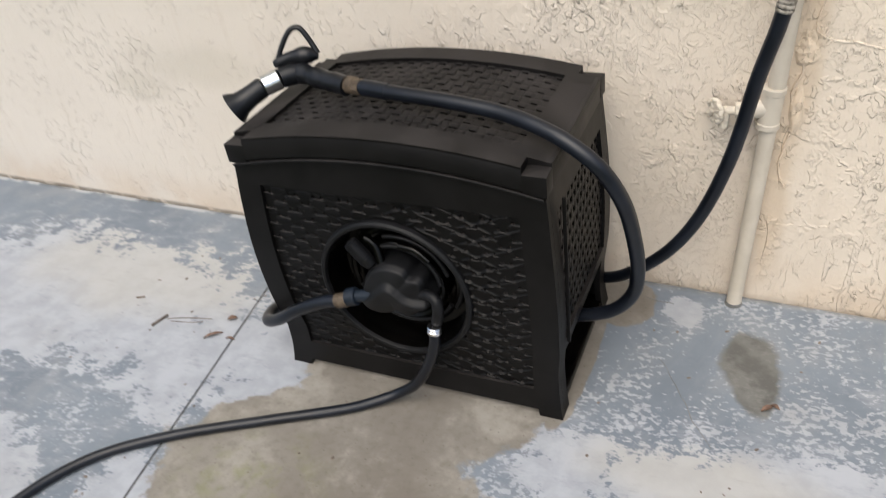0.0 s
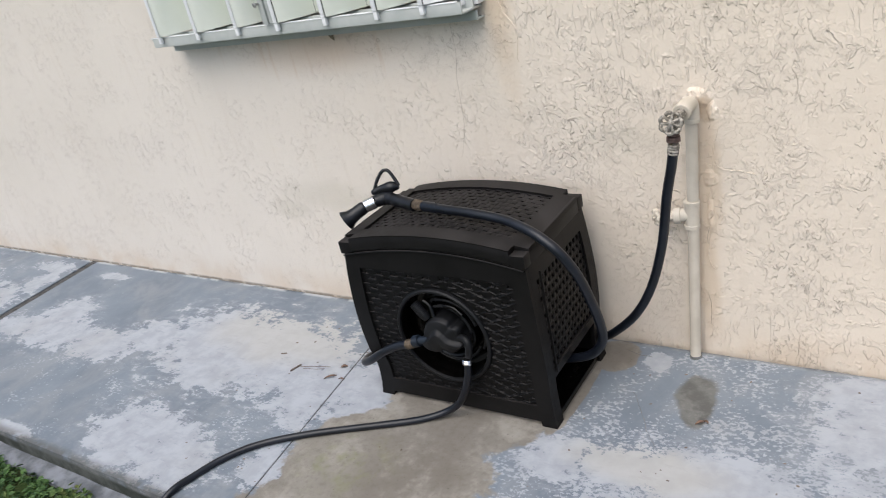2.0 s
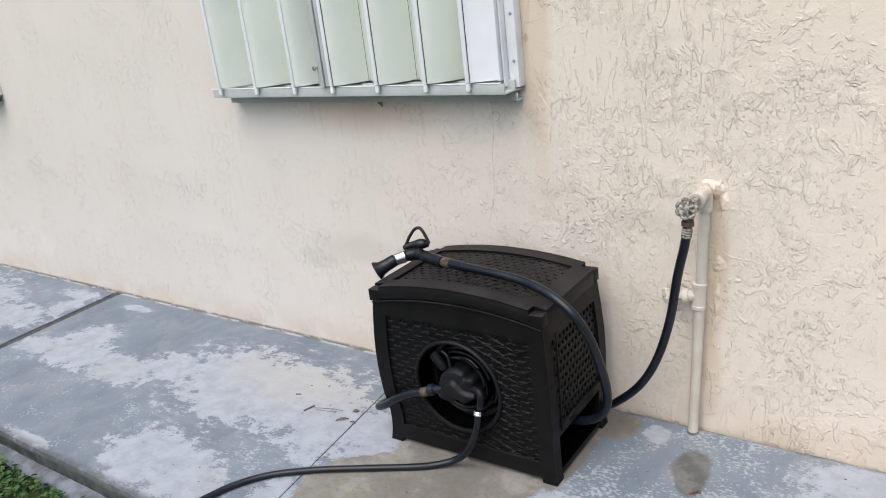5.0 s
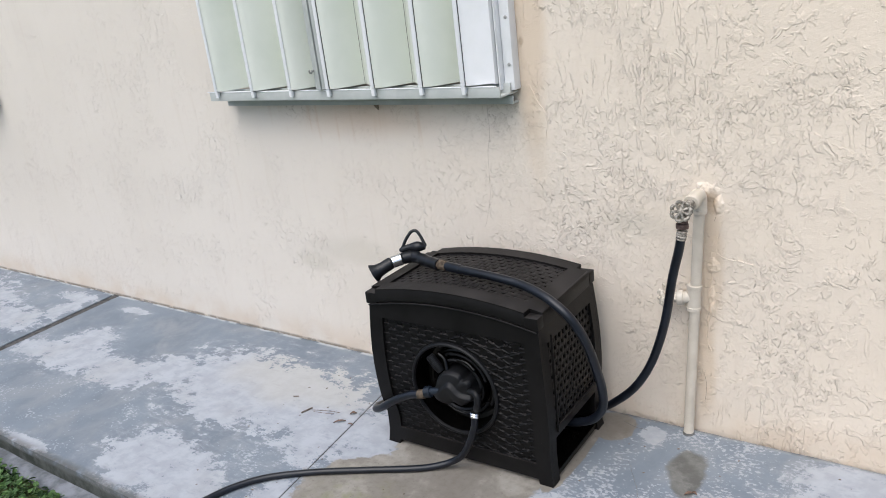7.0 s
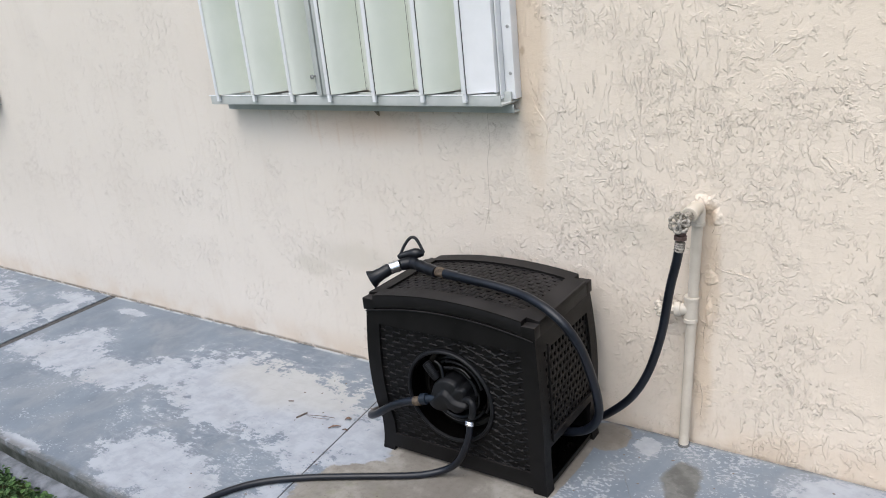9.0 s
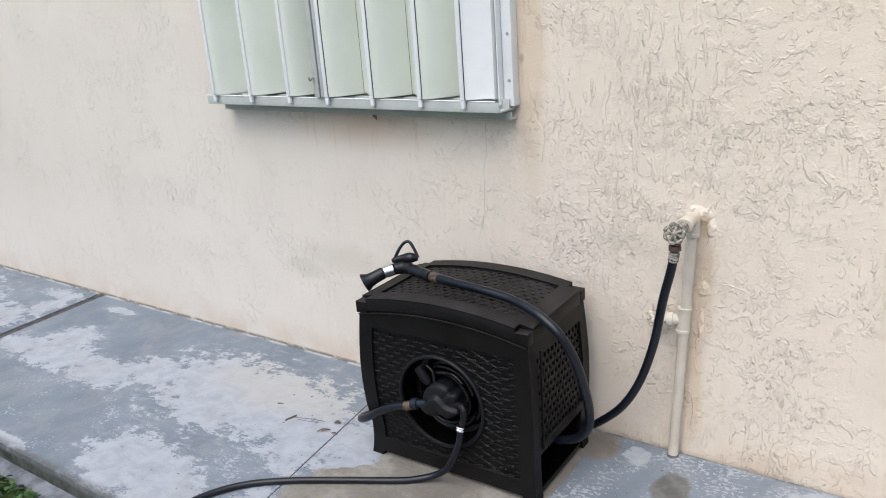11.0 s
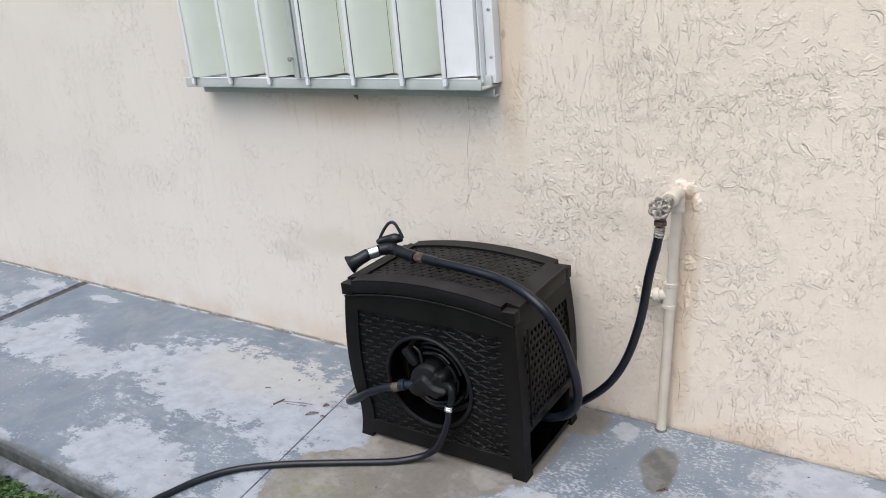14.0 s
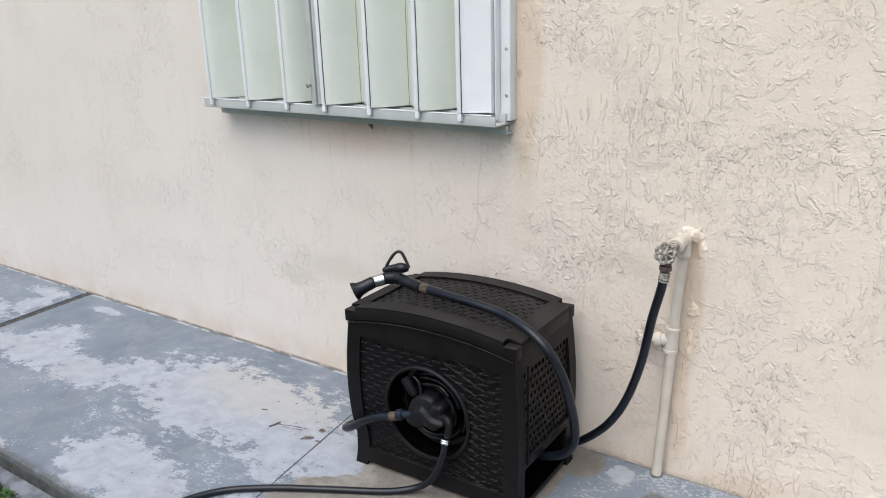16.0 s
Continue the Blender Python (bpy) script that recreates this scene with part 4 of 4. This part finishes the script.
# the round well in the front, its hub and crank
face = Matrix.Translation((CX, -HY, CZ)) @ pose(0, 0, 0, 90) @ Matrix.Diagonal((0.965, 0.965, 1, 1))      # local z points out of the front
# rim in the lighter hub plastic; its catchlight is put into the colour
part("rim", moved(lathe([(0.146, -0.006), (0.149, 0.002), (0.1475, 0.008), (0.1435, 0.0110), (0.1385, 0.0105), (0.1365, 0.007), (0.1350, -0.006)], 72, False), face), M_HUB, reel, "raised black rim round the well")
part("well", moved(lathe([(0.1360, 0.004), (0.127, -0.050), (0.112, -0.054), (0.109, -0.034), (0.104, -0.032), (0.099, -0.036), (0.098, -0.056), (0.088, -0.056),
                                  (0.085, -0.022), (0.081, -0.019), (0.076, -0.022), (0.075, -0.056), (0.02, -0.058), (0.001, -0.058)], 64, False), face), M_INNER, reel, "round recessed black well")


def hub_cover():
    n, rings = 128, 30
    vs, fs = [], []

    def bump(a, at, w):
        d = (a - at + 180) % 360 - 180
        return math.exp(-(d / w) ** 2)

    for j in range(rings + 1):
        for i in range(n):
            a = 360.0 * i / n
            edge = 0.056 + 0.016 * bump(a, 210, 27) + 0.014 * bump(a, 349, 13) + 0.009 * bump(a, 30, 15) - 0.017 * bump(a, 275, 22) - 0.008 * bump(a, 48, 8)
            t = min(1.0, j / (rings - 3))
            r = edge * (1 - (1 - t) ** 1.15)
            x, y = r * math.cos(radians(a)), r * math.sin(radians(a))
            h = 0.040 - 0.010 * t ** 2 - 0.008 * ease(t, 0.86, 1.0)
            wave = 0.030 * math.exp(-((x + 0.004) / 0.027) ** 2) - 0.004 - 0.3 * max(0.0, -x - 0.03)
            h += 0.010 * ease(wave - y, -0.004, 0.010) * (1 - 0.45 * t ** 4) - 0.14 * max(0.0, wave - y - 0.012)
            if j == rings - 2:
                h -= 0.006
            if j == rings - 1:
                h -= 0.020
            if j == rings:
                h = -0.050
            vs.append((x, y, h))
    for j in range(rings):
        for i in range(n):
            k = (i + 1) % n
            fs.append((j * n + i, j * n + k, (j + 1) * n + k, (j + 1) * n + i))
    return vs, fs


hub_at = Matrix.Translation((-0.003, -HY + 0.010, 0.247)) @ pose(0, 0, 0, 90)
hub = part("hub_cover", moved(hub_cover(), hub_at), M_HUB, reel, "satin black hub cover with a wavy ridge")
g0, g1 = Vector((-0.042, -HY - 0.008, 0.292)), Vector((-0.075, -HY - 0.010, 0.337))
prof = [(0.010, 0.0)]
L = (g1 - g0).length
for i in range(9):
    h = 0.014 + (L - 0.018) * i / 9
    prof += [(0.0135, h), (0.0135, h + 0.0026), (0.0118, h + 0.0030), (0.0118, h + 0.0044)]
prof += [(0.0125, L - 0.002), (0.009, L)]
part("crank_grip", moved(lathe(prof, 20), aim(g0, g1)), M_HUB, reel, "ribbed black folding crank grip")
part("crank_arm", tube([(-0.026, -HY - 0.002, 0.296), (-0.036, -HY + 0.006, 0.325), (-0.054, -HY + 0.006, 0.338)], 0.008, 12), M_INNER, reel)
for r, a0, a1, d in ((0.079, 5, 118, 0.010), (0.094, 15, 105, 0.018), (0.110, -30, 95, 0.028), (0.100, 200, 330, 0.026)):
    pts = []
    for k in range(13):
        t = radians(a0 + (a1 - a0) * k / 12)
        pts.append((-0.002 + 0.96 * r * math.cos(t), -HY + d, 0.249 + 0.96 * r * math.sin(t)))
    part("guide_arc", tube(pts, 0.0042, 10, 0.006), M_HUB, reel)
part("brake_lever", tube([(0.010, -HY + 0.004, 0.332), (0.040, -HY + 0.002, 0.330), (0.064, -HY + 0.000, 0.312)], 0.006, 12), M_INNER, reel)
part("inlet_collar", join(rod((-0.040, -HY - 0.020, 0.237), (-0.082, -HY - 0.022, 0.226), 0.0110, 20), rod((-0.076, -HY - 0.022, 0.2275), (-0.096, -HY - 0.024, 0.2225), 0.0165, 12)), M_BLUE, reel, "blue-black screw collar")
part("outlet_elbow", tube([(0.044, -HY - 0.014, 0.250), (0.066, -HY - 0.020, 0.256), (0.080, -HY - 0.026, 0.252), (0.082, -HY - 0.029, 0.232), (0.077, -HY - 0.030, 0.208)], 0.0098, 16, 0.004), M_HUB, reel, "black outlet elbow")


# ---- hoses ----
def hose(name, points, r, material, label, n=14):
    ob = part(name, tube(points, r, n, 0.007), material)
    return tagged(ob, label, "hose")


leader = hose("leader_hose", [(-0.638, -0.455, 0.2125), (-0.675, -0.457, 0.202), (-0.735, -0.462, 0.172), (-0.785, -0.462, 0.138), (-0.828, -0.445, 0.112), (-0.850, -0.40, 0.095), (-0.862, -0.30, 0.060), (-0.852, -0.16, 0.022), (-0.80, -0.050, 0.013), (-0.70, -0.034, 0.013),
                              (-0.50, -0.032, 0.013), (-0.34, -0.042, 0.020), (-0.25, -0.085, 0.060), (-0.19, -0.112, 0.110), (-0.125, -0.122, 0.180), (-0.074, -0.128, 0.272), (-0.035, -0.132, 0.395), (-0.010, -0.137, 0.530), (0.008, -0.140, 0.606), (0.0155, -0.1415, 0.645)], 0.0118, M_RUBBER,
              "black rubber hose running from the tap round the box")
part("ferrule", rod((-0.619, -0.4535, 0.2185), (-0.642, -0.4555, 0.2115), 0.0138, 20), M_BRASS, leader, "dull brass ferrule")
part("tap_ferrule", join(*[rod((0.0145 + 0.0010 * k, -0.141, 0.639 + 0.0065 * k), (0.0155 + 0.0010 * k, -0.141, 0.6445 + 0.0065 * k), 0.0134, 18) for k in range(4)]), M_OLDBRASS, leader, "ribbed dull metal ferrule")

outlet = hose("outlet_hose", [(-0.4490, -0.4615, 0.200), (-0.4540, -0.4630, 0.160), (-0.474, -0.465, 0.105), (-0.503, -0.467, 0.056), (-0.543, -0.473, 0.024), (-0.588, -0.499, 0.0115), (-0.638, -0.532, 0.0100), (-0.770, -0.603, 0.0100), (-0.900, -0.676, 0.0100), (-1.006, -0.754, 0.0100),
                              (-1.066, -0.834, 0.0100), (-1.098, -0.920, 0.0100), (-1.112, -0.985, 0.0100), (-1.128, -1.05, -0.022), (-1.15, -1.15, -0.066), (-1.22, -1.35, -0.070), (-1.45, -1.65, -0.070)], 0.0098, M_RUBBER,
              "black rubber hose trailing from the reel over the walkway")
part("chrome_coupling", moved(lathe([(0.0112, 0.004), (0.0128, 0.006), (0.0128, 0.009), (0.0114, 0.0105), (0.0130, 0.012), (0.0130, 0.017), (0.0110, 0.0185)], 24), aim((-0.4478, -0.4612, 0.209), (-0.4505, -0.4620, 0.186))), M_CHROME, outlet, "bright chrome coupling")

reel_hose = hose("reel_hose", [(-0.620, -0.288, 0.548), (-0.575, -0.300, 0.549), (-0.52, -0.311, 0.551), (-0.43, -0.322, 0.550), (-0.35, -0.332, 0.545), (-0.285, -0.352, 0.538), (-0.234, -0.368, 0.524), (-0.188, -0.372, 0.490), (-0.158, -0.356, 0.425), (-0.146, -0.330, 0.340),
                               (-0.146, -0.300, 0.260), (-0.158, -0.275, 0.190), (-0.190, -0.265, 0.140), (-0.235, -0.265, 0.116), (-0.29, -0.265, 0.105), (-0.38, -0.26, 0.10)], 0.0122, M_RUBBER,
                 "black rubber hose lying over the lid and looping into the box")
part("ferrule", join(rod((-0.646, -0.282, 0.5465), (-0.610, -0.291, 0.548), 0.0142, 8), rod((-0.640, -0.283, 0.547), (-0.623, -0.288, 0.548), 0.0150, 20)), M_BRASS, reel_hose, "dull brass hose coupling")
part("sleeve", rod((-0.606, -0.292, 0.548), (-0.552, -0.304, 0.5495), 0.0140, 20), M_RUBBER, reel_hose, "black ribbed hose sleeve")

# ---- the spray nozzle on the lid ----
nozzle = thing("spray_nozzle", (-0.762, -0.256, 0.546), "black spray nozzle with a chrome ring lying on the lid", "nozzle")
Z = Vector((-0.752, -0.256, 0.548))


def loc(p):
    return tuple(Vector(p) - Z)


mouth, ring0, ring1 = Vector((-0.837, -0.343, 0.516)), Vector((-0.793, -0.302, 0.543)), Vector((-0.771, -0.281, 0.549))
Lm = (mouth - ring0).length
part("bell", moved(lathe([(0.0165, 0.0), (0.0185, 0.006), (0.0188, 0.018), (0.0190, 0.032), (0.0215, 0.050), (0.0275, Lm - 0.006), (0.0300, Lm), (0.0285, Lm + 0.001), (0.0255, Lm - 0.003), (0.0140, Lm - 0.004), (0.0130, Lm - 0.008)], 32), aim(loc(ring0), loc(mouth))), M_GRIP, nozzle, "flared black rubber bell")
part("chrome_ring", rod(loc(ring1), loc(ring0), 0.0184, 14), M_CHROME, nozzle, "bright chrome ring")
part("neck", tube([loc(ring1), loc((-0.761, -0.268, 0.550)), loc((-0.748, -0.257, 0.550)), loc((-0.735, -0.256, 0.549))], lambda t: 0.0168 + 0.002 * math.sin(math.pi * t), 18, 0.004), M_GRIP, nozzle)
part("handle", tube([loc((-0.748, -0.253, 0.550)), loc((-0.715, -0.263, 0.5495)), loc((-0.675, -0.274, 0.5485)), loc((-0.632, -0.286, 0.5475))], lambda t: 0.0175 + 0.0016 * math.sin(t * 19) * (1 - t) - 0.0005 * t, 20, 0.004), M_GRIP, nozzle, "soft black finger-grooved handle")
part("thumb_lever", tube([loc((-0.790, -0.262, 0.566)), loc((-0.765, -0.250, 0.575)), loc((-0.738, -0.240, 0.577)), loc((-0.716, -0.232, 0.574))], lambda t: 0.0095 + 0.0062 * math.exp(-((t - 0.72) / 0.22) ** 2) - 0.004 * ease(t, 0.85, 1.0) - 0.003 * ease(-t, -0.1, 0.0), 16, 0.004), M_GRIP, nozzle, "black thumb lever")
part("hanging_loop", tube([loc((-0.785, -0.258, 0.571)), loc((-0.775, -0.247, 0.597)), loc((-0.762, -0.236, 0.618)), loc((-0.750, -0.230, 0.623)), loc((-0.740, -0.228, 0.617)), loc((-0.727, -0.228, 0.596)), loc((-0.716, -0.230, 0.577))], 0.0048, 12, 0.003), M_GRIP, nozzle, "black hanging loop")


# ---- litter on the walkway ----
def dry_leaf(at, turn, l=0.034, w=0.010):
    n = 8
    v, f = [], []
    for i in range(n + 1):
        t = i / n
        h = w / 2 * math.sin(math.pi * (0.05 + 0.9 * t))
        z = 0.004 * math.sin(math.pi * t)
        v += [(l * (t - 0.5), -h, z + 0.0035), (l * (t - 0.5), 0, z + 0.0012), (l * (t - 0.5), h, z + 0.0035)]
    for i in range(n):
        a = i * 3
        f += [(a, a + 3, a + 4, a + 1), (a + 1, a + 4, a + 5, a + 2)]
    k = len(v)
    v += [(x, y, z - 0.0006) for x, y, z in v]
    f += [tuple(i + k for i in q[::-1]) for q in f]
    ob = part("dry_leaf", (v, f), M_DRY)
    ob.matrix_world = pose(*at, 0.001, 0, 0, turn)
    return tagged(ob, "curled reddish-brown dry leaf on the walkway", "leaf", "dry leaves on the walkway")


def twig(points, r):
    ob = part("twig", tube([(x, y, r) for x, y in points], r, 7, 0.01), M_TWIG)
    return tagged(ob, "thin brown twig on the walkway", "twig", "twigs on the walkway")


dry_leaf((-1.020, -0.425), 42, 0.042, 0.010)
dry_leaf((-1.011, -0.367), 35, 0.022, 0.014)
dry_leaf((-0.975, -0.424), 5, 0.022, 0.007)
dry_leaf((0.080, -0.297), 40, 0.024, 0.010)
dry_leaf((0.092, -0.290), -25, 0.016, 0.008)
twig([(-1.165, -0.408), (-1.12, -0.392), (-1.06, -0.379)], 0.0010)
twig([(-1.150, -0.412), (-1.10, -0.402), (-1.075, -0.392)], 0.0008)
twig([(-1.182, -0.438), (-1.176, -0.418), (-1.170, -0.398)], 0.0030)
twig([(-1.29, -0.368), (-1.272, -0.360)], 0.0022)


def crumbs():
    rng = random.Random(21)
    bits = []
    for _ in range(80):
        x, y = rng.uniform(-1.3, 0.5), rng.uniform(-0.9, -0.02)
        if -0.83 < x < -0.22 and y > -0.44:
            continue
        k = rng.uniform(0.0012, 0.0032)
        bits.append(moved(lathe([(k * 0.5, 0), (k, k * 0.5), (k * 0.4, k)], 6), Matrix.Translation((x, y, -0.0004)) @ Euler((0, 0, rng.uniform(0, 6))).to_matrix().to_4x4() @ Matrix.Diagonal((rng.uniform(1, 2.2), 1, 1, 1))))
    return join(*bits)


tagged(part("dirt_crumbs", crumbs(), M_TWIG), "scattered dark crumbs of dirt on the walkway", "dirt", kind="stuff")
